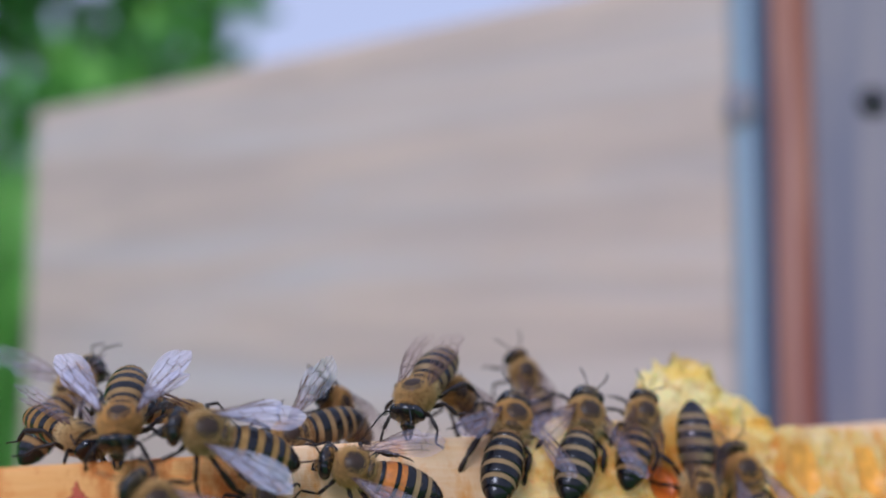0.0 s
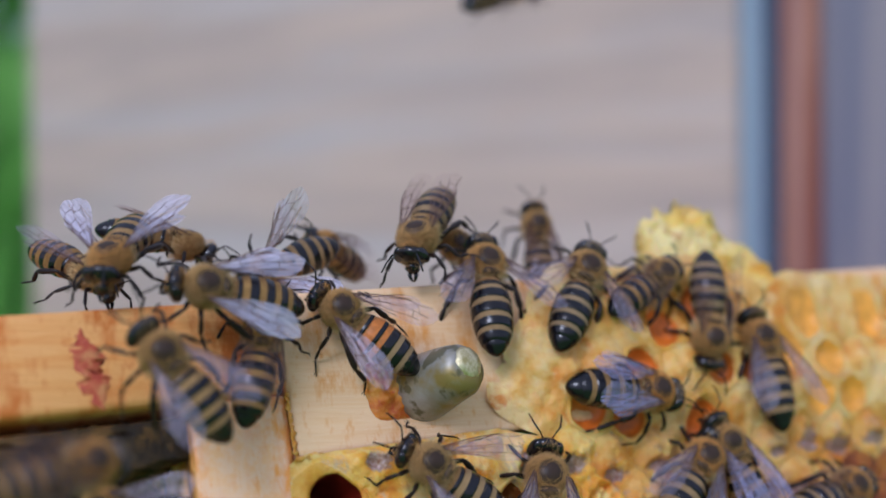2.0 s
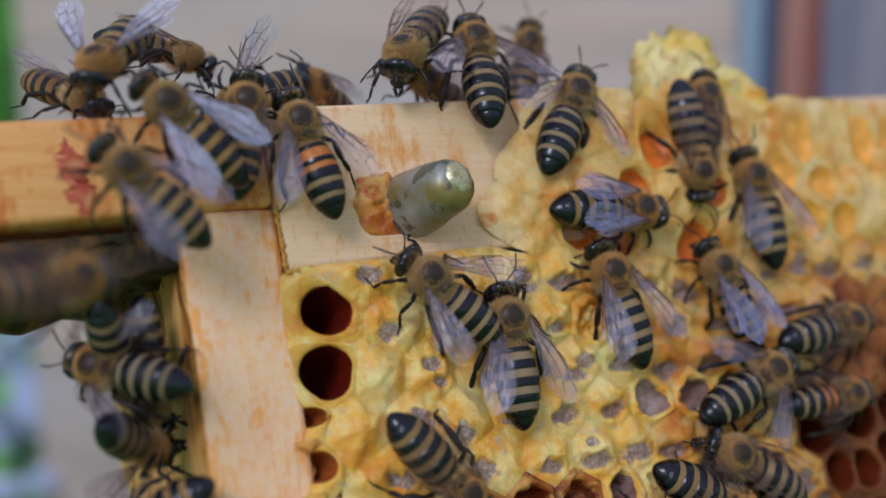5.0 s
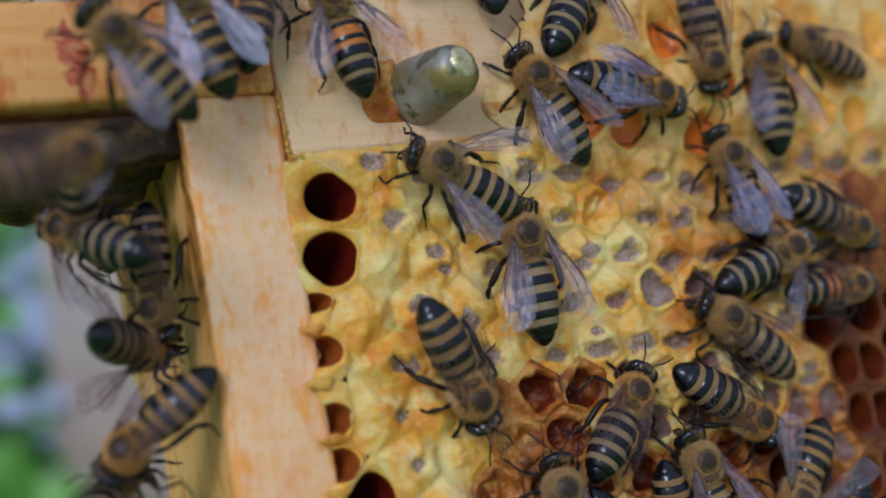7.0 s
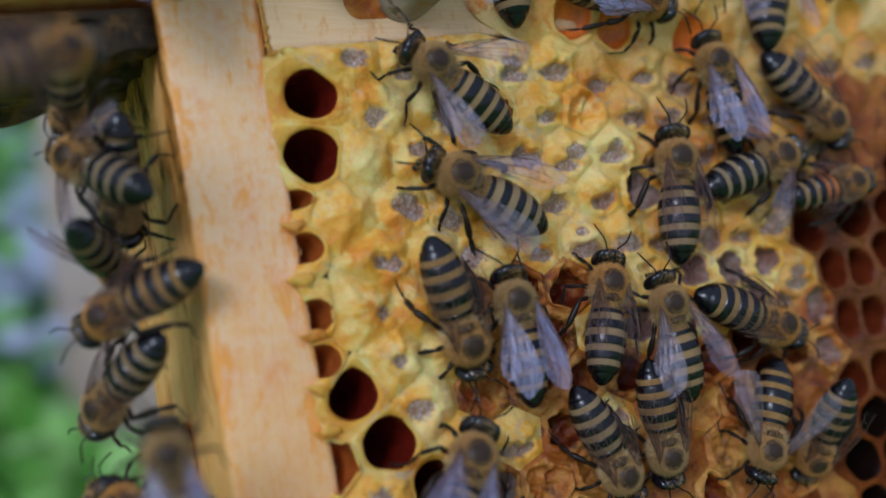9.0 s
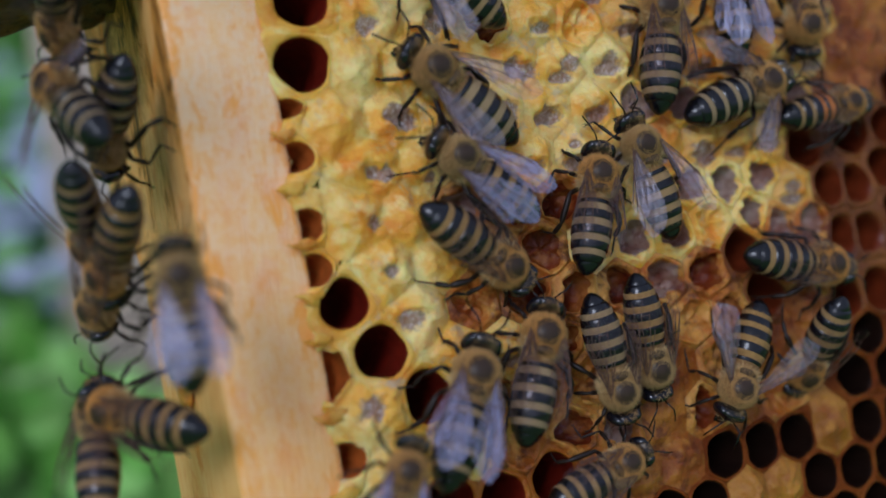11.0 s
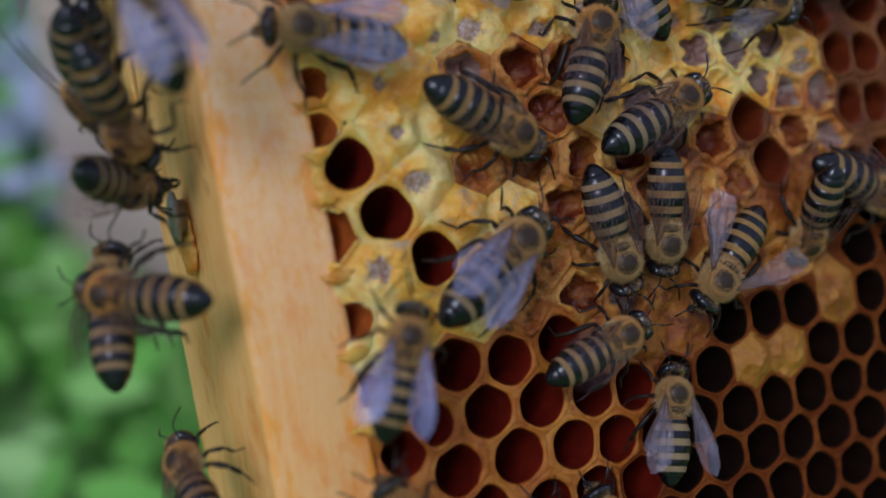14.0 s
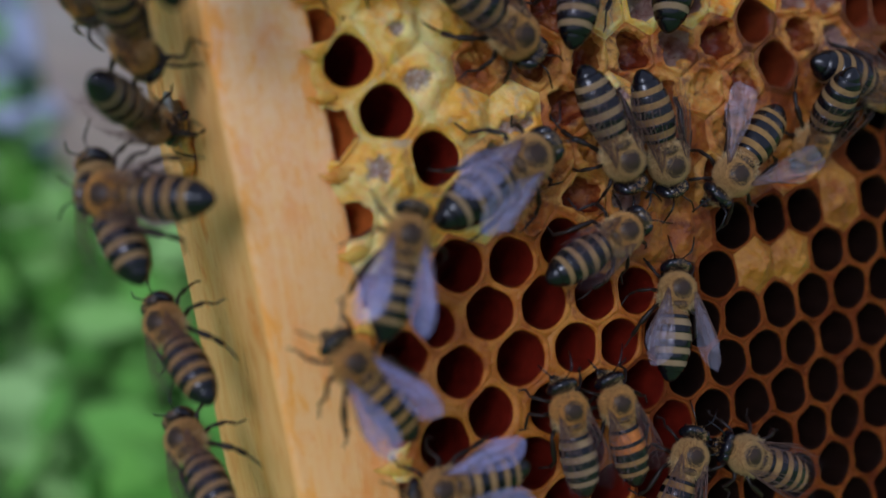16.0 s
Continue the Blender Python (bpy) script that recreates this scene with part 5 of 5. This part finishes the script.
        "q": track((0.0, -15.5, -3.0, 57.0, 79, -0, -9), (1.5, -16.1, -3.0, 54.7, 82, -0, -9), (2.4, -15.4, -3.0, 54.3, 74, -0, -10), (3.5, -17.9, -3.0, 52.4, 94, -0, -8), (4.2, -18.7, -3.0, 52.0, 95, -0, -8), (6.3, -18.4, -3.0, 50.9, 85, -0, -9), (7.0, -17.8, -3.0, 49.1, 95, 0, -8), (8.0, -17.9, -3.0, 46.1, 142, -0, -1), (9.0, -21.6, -3.0, 46.6, 149, -0, 1), (11.3, -23.2, -3.0, 48.0, 136, -0, -2), (12.5, -22.2, -3.0, 48.8, 132, -0, -3), (16.0, -22.2, -3.0, 48.8, 132, -0, -3)),
        "r": track((0.0, -29.0, -3.5, 41.4, -46, -13, 2), (4.2, -29.0, -3.5, 41.4, -46, -13, 2), (6.3, -25.8, -3.5, 39.8, -51, -13, 3), (7.0, -27.0, -3.5, 39.5, -64, -12, 5), (8.0, -25.9, -3.5, 35.9, -89, -12, 9), (9.0, -26.2, -3.5, 35.2, -72, -13, 7), (11.3, -22.8, -3.5, 32.4, -32, -12, -0), (12.5, -23.7, -3.5, 32.2, -23, -12, -2), (13.7, -22.9, -3.5, 31.8, -27, -12, -1), (14.5, -23.0, -3.5, 32.0, -33, -12, -0), (15.2, -23.7, -3.5, 32.2, -31, -12, -1), (16.0, -22.8, -3.5, 31.7, -39, -13, 1)),
        "s": track((0.0, 22.5, -3.5, 56.8, 11, -4, -7), (2.4, 22.1, -3.5, 52.4, 14, -4, -8), (3.5, 24.1, -3.5, 52.1, 10, -4, -7), (4.2, 23.3, -3.5, 52.0, 17, -4, -8), (6.3, 22.8, -3.5, 50.8, -18, -4, -3), (7.0, 22.5, -3.5, 51.9, -25, -4, -2), (8.0, 22.1, -3.5, 51.7, -23, -4, -2), (9.0, 20.9, -3.5, 54.0, -45, -4, 2), (11.3, 20.2, -3.5, 55.9, -93, -5, 9), (16.0, 20.2, -3.5, 55.9, -93, -5, 9)),
        "u": track((0.0, 9.8, -3.0, 46.7, 18, -0, -8), (3.5, 9.8, -3.0, 46.7, 18, -0, -8), (4.2, 9.7, -3.0, 46.1, 22, -0, -9), (6.3, 12.3, -3.0, 46.6, 23, -0, -9), (7.0, 12.5, -3.0, 47.8, 19, -0, -8), (8.0, 13.3, -3.0, 48.5, 4, -0, -6), (9.0, 12.4, -3.0, 47.4, 16, -0, -8), (11.3, 10.5, -3.0, 46.1, 16, 0, -8), (12.5, 9.7, -3.0, 46.1, 0, -0, -6), (13.7, 9.5, -3.0, 43.0, -20, 0, -3), (14.5, 8.8, -3.0, 41.6, -17, 0, -3), (16.0, 8.8, -3.0, 41.6, -17, 0, -3)),
        "v": track((0.0, 21.5, -3.0, 45.3, 5, 0, -6), (3.5, 21.5, -3.0, 45.3, 5, 0, -6), (4.2, 21.2, -3.0, 44.4, 6, -0, -7), (6.3, 21.9, -3.0, 43.6, -3, 0, -5), (7.0, 21.2, -3.0, 44.2, 1, 0, -6), (8.0, 22.0, -3.0, 44.4, 5, 0, -6), (9.0, 22.5, -3.0, 44.5, 7, 0, -7), (11.3, 22.4, -3.0, 43.8, 6, -0, -7), (12.5, 22.7, -3.0, 43.6, 4, -0, -6), (13.7, 23.5, -3.0, 45.2, 7, -0, -7), (16.0, 23.5, -3.0, 45.2, 7, -0, -7)),
        "x": track((0.0, 7.9, -3.0, 37.5, 148, -0, 0), (4.2, 7.9, -3.0, 37.5, 148, -0, 0), (6.3, 8.9, -3.0, 38.2, 148, -0, 0), (7.0, 7.0, -3.0, 40.2, 141, -0, -1), (8.0, 1.6, -3.0, 44.2, 129, -0, -3), (9.0, 1.1, -3.0, 45.7, 84, -0, -9), (11.3, 1.0, -3.0, 52.7, 80, -0, -9), (12.5, 0.9, -3.0, 53.0, 82, -0, -9), (16.0, 0.9, -3.0, 53.0, 82, -0, -9)),
        "y": track((0.0, 2.2, -3.5, 34.9, -30, -4, -1), (6.3, 2.2, -3.5, 34.9, -30, -4, -1), (7.0, 3.5, -3.5, 33.0, -34, -4, 0), (8.0, 5.3, -3.5, 32.0, -35, -5, 0), (9.0, 8.2, -3.5, 31.5, -23, -4, -2), (11.3, 16.0, -3.5, 26.7, -12, -3, -4), (12.5, 19.5, -3.5, 23.6, -25, -4, -2), (13.7, 21.9, -3.5, 21.0, -26, -4, -1), (14.5, 20.9, -3.5, 20.4, -27, -5, -1), (15.2, 20.0, -3.5, 21.9, -22, -5, -2), (16.0, 20.8, -3.5, 21.6, -22, -6, -2)),
        "z": track((0.0, -9.7, -3.5, 32.1, 25, -5, -9), (6.3, -9.7, -3.5, 32.1, 25, -5, -9), (7.0, -10.2, -3.5, 33.6, 50, -4, -10), (8.0, -9.6, -3.5, 33.4, 46, -4, -10), (9.0, -10.1, -3.5, 34.1, 74, -4, -10), (11.3, -10.3, -3.5, 36.3, 71, -4, -10), (12.5, -10.4, -3.5, 36.4, 67, -5, -10), (13.7, -11.0, -3.5, 37.7, 65, -4, -10), (14.5, -11.8, -3.5, 36.2, 64, -4, -10), (15.2, -12.4, -3.5, 36.0, 71, -5, -10), (16.0, -13.0, -3.5, 35.2, 71, -5, -10)),
        "aa": track((0.0, -1.9, -4.0, 25.6, 103, 0, -7), (7.0, -1.9, -4.0, 25.6, 103, 0, -7), (8.0, -2.1, -4.0, 26.8, 94, -0, -8), (9.0, -2.9, -4.0, 31.3, 98, -0, -8), (11.3, -3.9, -4.0, 39.2, 108, -0, -6), (12.5, -4.9, -4.0, 41.4, 117, -0, -5), (13.7, -5.8, -4.0, 44.4, 117, -0, -5), (16.0, -5.8, -4.0, 44.4, 117, -0, -5)),
        "ab": track((0.0, -18.6, -4.0, 25.2, 91, -0, -8), (7.0, -18.6, -4.0, 25.2, 91, -0, -8), (8.0, -19.1, -4.0, 28.6, 87, 0, -9), (9.0, -20.3, -4.0, 33.3, 94, -0, -8), (11.3, -22.8, -4.0, 40.0, 147, -0, 0), (12.5, -27.6, -4.0, 40.3, 163, -0, 3), (13.7, -37.9, -4.0, 40.5, 168, -0, 4), (14.5, -36.5, -4.0, 39.6, 170, -0, 4), (16.0, -36.4, -4.0, 38.9, 172, -0, 4)),
        "ac": track((0.0, -24.5, -3.5, 12.1, 93, -5, -8), (9.0, -24.5, -3.5, 12.1, 93, -5, -8), (11.3, -18.1, -3.5, 23.2, 58, -5, -10), (12.5, -14.1, -3.5, 26.8, 16, -4, -8), (13.7, -5.5, -3.5, 30.5, 21, -3, -8), (14.5, -3.0, -3.5, 31.4, 33, -4, -9), (15.2, -2.3, -3.5, 33.4, 70, -5, -10), (16.0, -1.9, -3.5, 36.2, 71, -5, -10)),
        "ad": track((0.0, -12.3, -3.5, 20.8, -66, -5, 6), (9.0, -12.3, -3.5, 20.8, -66, -5, 6), (11.3, -11.0, -3.5, 20.2, -83, -4, 8), (12.5, -10.9, -3.5, 19.7, -91, -5, 9), (13.7, -11.6, -3.5, 19.6, -84, -4, 8), (14.5, -11.8, -3.5, 20.0, -72, -4, 6), (16.0, -12.1, -3.5, 19.9, -71, -4, 6)),
        "ae": track((0.0, -5.6, -3.0, 21.8, -83, -9, 8), (9.0, -5.6, -3.0, 21.8, -83, -9, 8), (11.3, -6.1, -3.0, 21.7, -82, -9, 8), (12.5, -5.4, -3.0, 21.6, -92, -9, 9), (13.7, -5.2, -3.0, 20.9, -96, -9, 9), (14.5, -4.8, -3.0, 20.3, -94, -9, 9), (16.0, -6.3, -3.0, 18.8, -75, -9, 7)),
        "af": track((0.0, 10.6, -4.0, 24.7, -129, -0, 10), (7.0, 10.6, -4.0, 24.7, -129, -0, 10), (8.0, 8.6, -4.0, 22.5, -111, -0, 10), (9.0, 7.0, -4.0, 20.4, -114, -0, 10), (11.3, 3.8, -4.0, 17.8, -125, 0, 10), (12.5, 2.1, -4.0, 16.6, -142, -0, 10), (13.7, 1.6, -4.0, 15.9, -139, -0, 10), (14.5, 0.7, -4.0, 14.9, -135, -0, 10), (16.0, 2.8, -4.0, 15.9, -141, -0, 10)),
        "ag": track((0.0, 14.7, -3.0, 18.0, -99, -39, 13), (9.0, 14.7, -3.0, 18.0, -99, -39, 13), (11.3, 14.8, -3.0, 17.7, -95, -44, 13), (12.5, 14.6, -3.0, 17.2, -95, -39, 12), (13.7, 13.8, -3.0, 17.9, -83, -44, 12), (14.5, 13.9, -3.0, 17.6, -85, -45, 13), (16.0, 14.2, -3.0, 17.7, -93, -47, 14)),
        "ah": track((0.0, -13.9, -4.0, 10.5, 17, 0, -8), (11.3, -13.9, -4.0, 10.5, 17, 0, -8), (12.5, -14.1, -4.0, 9.8, 20, -0, -8), (13.7, -14.9, -4.0, 9.6, 18, -0, -8), (14.5, -14.8, -4.0, 9.8, 17, 0, -8), (16.0, -15.1, -4.0, 10.1, 20, -0, -8)),
        "ai": track((0.0, -12.1, -3.5, -2.1, 110, -5, -6), (11.3, -12.1, -3.5, -2.1, 110, -5, -6), (12.5, -8.8, -3.5, -0.1, 123, -5, -4), (13.7, -8.3, -3.5, 1.4, 80, -5, -9), (14.5, -7.4, -3.5, 1.5, 75, -5, -10), (16.0, -7.8, -3.5, 2.2, 74, -5, -10)),
        "aj": track((0.0, -28.7, -5.0, 20.3, 57, -11, -10), (9.0, -28.7, -5.0, 20.3, 57, -11, -10), (11.3, -27.4, -5.0, 19.1, 62, -8, -10), (12.5, -27.3, -5.0, 18.5, 59, -8, -10), (13.7, -25.7, -5.0, 19.3, 40, -8, -10), (14.5, -24.3, -5.0, 18.5, 25, -7, -9), (15.2, -25.2, -5.0, 18.9, 30, -7, -9), (16.0, -24.9, -5.0, 17.8, 23, -7, -9)),
        "ak": track((0.0, -36.8, -9.0, 13.2, 65, 0, -10), (11.3, -36.8, -9.0, 13.2, 65, 0, -10), (12.5, -37.1, -9.0, 12.9, 68, -0, -10), (13.7, -37.3, -9.0, 12.5, 68, -0, -10), (14.5, -37.6, -9.0, 12.3, 66, -0, -10), (16.0, -37.6, -9.0, 12.2, 67, -0, -10)),
        "al": track((0.0, -37.3, -7.0, -2.1, 111, -0, -6), (13.7, -37.3, -7.0, -2.1, 111, -0, -6), (14.5, -39.0, -7.0, -0.2, 115, -0, -5), (15.2, -40.0, -7.0, 1.4, 118, -0, -5), (16.0, -41.0, -7.0, 3.0, 121, -0, -4)),
        "am": track((0.0, -55.0, -12.0, 25.0, 92, -0, -8), (9.0, -55.0, -12.0, 25.0, 92, -0, -8), (11.3, -52.7, -12.0, 31.9, 90, -0, -9), (12.5, -53.9, -12.0, 37.2, 97, -0, -8), (13.7, -54.5, -12.0, 40.9, 110, -0, -6), (14.5, -53.7, -12.0, 41.6, 96, -0, -8), (16.0, -53.5, -12.0, 39.4, 96, -0, -8)),
        "an": track((0.0, -23.0, -3.0, -8.4, 92, -0, -8), (14.5, -23.0, -3.0, -8.4, 92, -0, -8), (16.0, -20.5, -3.0, -6.6, 96, -0, -8)),
        "ao": track((0.0, -16.1, -3.0, -8.1, 104, -0, -7), (14.5, -16.1, -3.0, -8.1, 104, -0, -7), (16.0, -15.1, -3.0, -7.1, 99, -0, -8)),
        "ap": track((0.0, -9.7, -3.0, -14.2, 61, -0, -10), (14.5, -9.7, -3.0, -14.2, 61, -0, -10), (16.0, -9.2, -3.0, -13.8, 60, -0, -10)),
        "aq": track((0.0, 1.0, -3.0, -14.4, 156, -0, 2), (15.2, 1.0, -3.0, -14.4, 156, -0, 2), (16.0, 0.8, -3.0, -14.6, 149, -0, 1)),
        "bb": track((0.0, -62.4, -16.0, 58.5, 13, -18, -8), (2.4, -62.7, -16.0, 57.6, 16, -19, -9), (3.5, -62.5, -16.0, 57.1, 12, -20, -8), (4.2, -63.0, -16.0, 56.9, 11, -20, -8), (6.3, -62.6, -16.0, 56.3, 17, -20, -9), (7.0, -62.9, -16.0, 56.1, 19, -19, -9), (8.0, -62.6, -16.0, 55.1, 14, -22, -9), (9.0, -61.7, -16.0, 55.2, 19, -21, -9), (16.0, -61.7, -16.0, 55.2, 19, -21, -9)),
        "ba": track((0.0, -51.8, 5.0, 52.9, -80, -21, 58), (6.3, -51.8, 5.0, 52.9, -80, -21, 58), (7.0, -51.8, 5.0, 51.3, -86, -0, 53), (8.0, -51.9, 5.0, 49.5, -85, -0, 53), (9.0, -53.0, 5.0, 50.2, -81, -39, 67), (11.3, -53.2, 5.0, 46.4, -94, -50, 66), (12.5, -54.9, 5.0, 40.8, -87, -38, 63), (13.7, -55.7, 5.0, 40.2, -80, -47, 72), (16.0, -55.8, 5.0, 39.9, -77, -50, 76)),
        "bc": track((0.0, -53.8, 2.0, 58.3, 144, -11, -29), (3.5, -54.3, 2.0, 53.6, 153, -23, -19), (4.2, -53.8, 2.0, 52.1, 158, -36, -13), (6.3, -57.2, 2.0, 54.9, 130, -50, -34), (7.0, -57.6, 2.0, 54.8, 139, -50, -28), (8.0, -55.1, 2.0, 53.9, 174, -50, -0), (9.0, -55.6, 2.0, 51.5, 129, -50, -35), (11.3, -57.0, 2.0, 49.3, 106, -50, -50), (16.0, -57.0, 2.0, 49.3, 106, -50, -50)),
        "bd": track((0.0, -53.3, 4.0, 47.1, -16, -50, 148), (4.2, -53.3, 4.0, 47.1, -16, -50, 148), (6.3, -54.1, 4.0, 47.0, 1, -50, 202), (7.0, -54.5, 4.0, 45.4, -7, -50, 175), (8.0, -55.5, 4.0, 44.4, -24, -50, 129), (9.0, -54.8, 4.0, 43.5, -29, -50, 119), (11.3, -56.8, 4.0, 38.9, -67, -50, 83), (12.5, -57.5, 4.0, 39.3, -67, -50, 83), (13.7, -56.8, 4.0, 39.6, -68, -50, 82), (16.0, -56.8, 4.0, 39.6, -68, -50, 82)),
        "be": track((0.0, -54.1, 1.0, 39.7, -147, -39, 30), (6.3, -54.1, 1.0, 39.7, -147, -39, 30), (7.0, -54.1, 1.0, 38.1, -139, -17, 39), (8.0, -53.6, 1.0, 38.9, -132, -44, 40), (9.0, -53.9, 1.0, 39.6, -155, -43, 24), (11.3, -55.2, 1.0, 35.8, -92, -49, 67), (12.5, -55.5, 1.0, 35.4, -88, -41, 65), (13.7, -55.2, 1.0, 35.0, -59, -35, 71), (14.5, -54.7, 1.0, 36.9, -55, -37, 75), (15.2, -54.8, 1.0, 35.6, -47, -46, 91), (16.0, -53.9, 1.0, 34.1, -60, -46, 83)),
        "bf": track((0.0, -57.1, 5.0, 33.3, 36, -50, -98), (7.0, -57.1, 5.0, 33.3, 36, -50, -98), (8.0, -57.0, 5.0, 33.6, 43, -50, -92), (8.5, -56.0, 5.0, 33.2, -41, -50, -23), (9.0, -55.0, 5.0, 32.8, -124, -50, 46), (11.3, -55.5, 5.0, 33.8, -88, -50, 69), (11.9, -55.3, 5.0, 31.4, -44, -50, 135), (12.5, -55.2, 5.0, 29.0, 0, -49, 201), (13.7, -54.7, 5.0, 30.5, -2, -50, 194), (14.5, -54.7, 5.0, 30.4, -15, -41, 115), (16.0, -53.5, 5.0, 27.6, -26, -47, 119)),
        "bh": track((0.0, -57.8, 5.0, 21.0, 73, -45, -68), (9.0, -57.8, 5.0, 21.0, 73, -45, -68), (11.3, -57.4, 5.0, 20.8, 78, -20, -56), (12.5, -57.7, 5.0, 20.6, 83, -22, -56), (13.7, -57.3, 5.0, 20.3, 77, -20, -56), (14.5, -56.8, 5.0, 20.0, 85, -14, -54), (16.0, -56.9, 5.0, 19.8, 95, -31, -54)),
        "bi": track((0.0, -54.7, 1.5, 21.8, 131, -50, -33), (9.0, -54.7, 1.5, 21.8, 131, -50, -33), (11.3, -54.7, 1.5, 22.7, 153, -50, -37), (12.5, -54.4, 1.5, 21.2, 159, -50, -15), (13.7, -55.2, 1.5, 21.0, 163, -50, -18), (14.5, -55.7, 1.5, 20.9, 165, -50, -14), (16.0, -55.2, 1.5, 20.6, 167, -50, 2)),
        "bk": track((0.0, -52.3, 6.0, 3.8, 89, -50, -57), (13.7, -52.3, 6.0, 3.8, 89, -50, -57), (14.5, -52.3, 6.0, 5.3, 89, -50, -57), (15.2, -52.7, 6.0, 6.5, 94, -46, -52), (16.0, -53.1, 6.0, 7.7, 99, -42, -48)),
        "bl": track((0.0, -53.0, 6.0, -3.8, 98, -44, -49), (14.5, -53.0, 6.0, -3.8, 98, -44, -49), (15.2, -53.0, 6.0, -3.2, 98, -44, -49), (16.0, -53.0, 6.0, -2.6, 98, -44, -49)),
        "fl": track((0.0, -55.7, 24.0, 89.2, 56, -0, -55), (1.0, -55.7, 24.0, 89.2, 56, -0, -55), (1.2, -47.2, 24.0, 104.2, 43, -0, -61), (1.5, -36.4, 24.0, 119.4, 28, -0, -64), (1.8, -13.5, 24.0, 124.4, 20, -0, -65), (2.1, 12.8, 24.0, 136.3, 22, -0, -65), (16.0, 12.8, 24.0, 136.3, 22, -0, -65)),
        "ta": track((0.0, -48.1, 10.0, 83.7, -11, 0, -66), (1.5, -48.2, 10.0, 85.6, -13, 0, -66), (3.5, -47.4, 10.0, 87.0, -15, 0, -65), (4.2, -46.9, 10.0, 86.7, -15, 0, -65), (16.0, -45.2, 10.0, 86.7, -12, 0, -65)),
        "tb": track((0.0, -27.4, 11.5, 84.4, 155, 38, 2), (1.5, -28.1, 11.5, 85.7, 174, 37, 7), (3.5, -29.5, 11.5, 85.0, 172, 41, 7), (4.0, -28.7, 11.5, 83.1, 167, 38, 5), (16.0, -30.2, 11.5, 85.5, 162, 37, 4)),
        "tc": track((0.0, -3.3, 10.0, 87.7, 107, 0, -6), (1.5, -2.8, 10.0, 87.4, 91, -0, -8), (3.5, -1.7, 10.0, 87.6, 73, -0, -10), (4.2, -3.0, 10.0, 88.2, 72, -0, -10), (16.0, -3.0, 10.0, 88.2, 72, -0, -10)),
        "td": track((0.0, -58.0, 8.0, 80.6, -56, 46, -41), (1.5, -57.3, 8.0, 82.3, -48, 37, -35), (3.5, -56.7, 8.0, 81.2, -53, 43, -39), (4.2, -56.4, 8.0, 80.8, -52, 44, -41), (16.0, -58.3, 8.0, 82.6, -39, 44, -41)),
        "te": track((0.0, -14.4, 7.0, 84.3, 143, 21, -1), (1.5, -14.4, 7.0, 84.4, 146, 19, 0), (3.5, -15.9, 7.0, 82.7, 161, 21, 3), (4.2, -17.1, 7.0, 82.5, 161, 21, 3), (16.0, -17.1, 7.0, 82.5, 161, 21, 3)),
        "tf": track((0.0, -34.1, 6.0, 80.6, 196, 0, -5), (2.0, -36.5, 6.0, 82.4, 201, 0, -5), (4.2, -38.7, 6.0, 80.4, 201, 0, -5), (16.0, -38.7, 6.0, 80.4, 201, 0, -5)),
        "ca": track((0.0, -52.1, 4.0, 53.1, -52, -50, 94), (3.5, -52.1, 4.0, 53.1, -52, -50, 94), (4.2, -52.7, 4.0, 53.2, -51, -50, 95), (6.3, -57.0, 4.0, 56.5, -54, -50, 93), (7.0, -57.1, 4.0, 56.4, -54, -50, 92), (9.0, -56.8, 4.0, 57.8, -70, -50, 80), (16.0, -56.8, 4.0, 57.8, -70, -50, 80)),
        "ar": track((0.0, -25.8, -5.5, -9.2, 179, -5, 6), (14.5, -25.8, -5.5, -9.2, 179, -5, 6), (15.2, -29.2, -5.5, -8.6, 178, -5, 5), (16.0, -33.3, -5.5, -7.5, 180, -5, 6)),
        "cb": track((0.0, -51.6, 11.0, 65.0, 24, -50, -110), (2.4, -51.6, 11.0, 65.0, 24, -50, -110), (3.5, -51.6, 11.0, 65.1, 23, -50, -111), (4.2, -51.7, 11.0, 65.4, 23, -50, -112), (6.3, -51.2, 11.0, 67.1, 24, -50, -111), (7.0, -51.2, 11.0, 66.5, 24, -50, -111), (9.0, -51.8, 11.0, 67.1, 27, -50, -107), (16.0, -51.8, 11.0, 67.1, 27, -50, -107)),
        "cc": track((0.0, -59.8, 10.0, 65.4, 166, -50, -7), (2.4, -59.8, 10.0, 65.4, 166, -50, -7), (3.5, -59.6, 10.0, 65.3, 168, -50, -5), (4.2, -59.4, 10.0, 65.8, 166, -50, -7), (6.3, -59.6, 10.0, 67.1, 167, -50, -6), (7.0, -59.6, 10.0, 66.8, 167, -50, -6), (9.0, -59.4, 10.0, 67.3, 168, -50, -5), (16.0, -59.4, 10.0, 67.3, 168, -50, -5)),
    }
    for key, rows in paths.items():
        walk(BEES[key], rows)
        steps(BEES[key], rows)


motions()
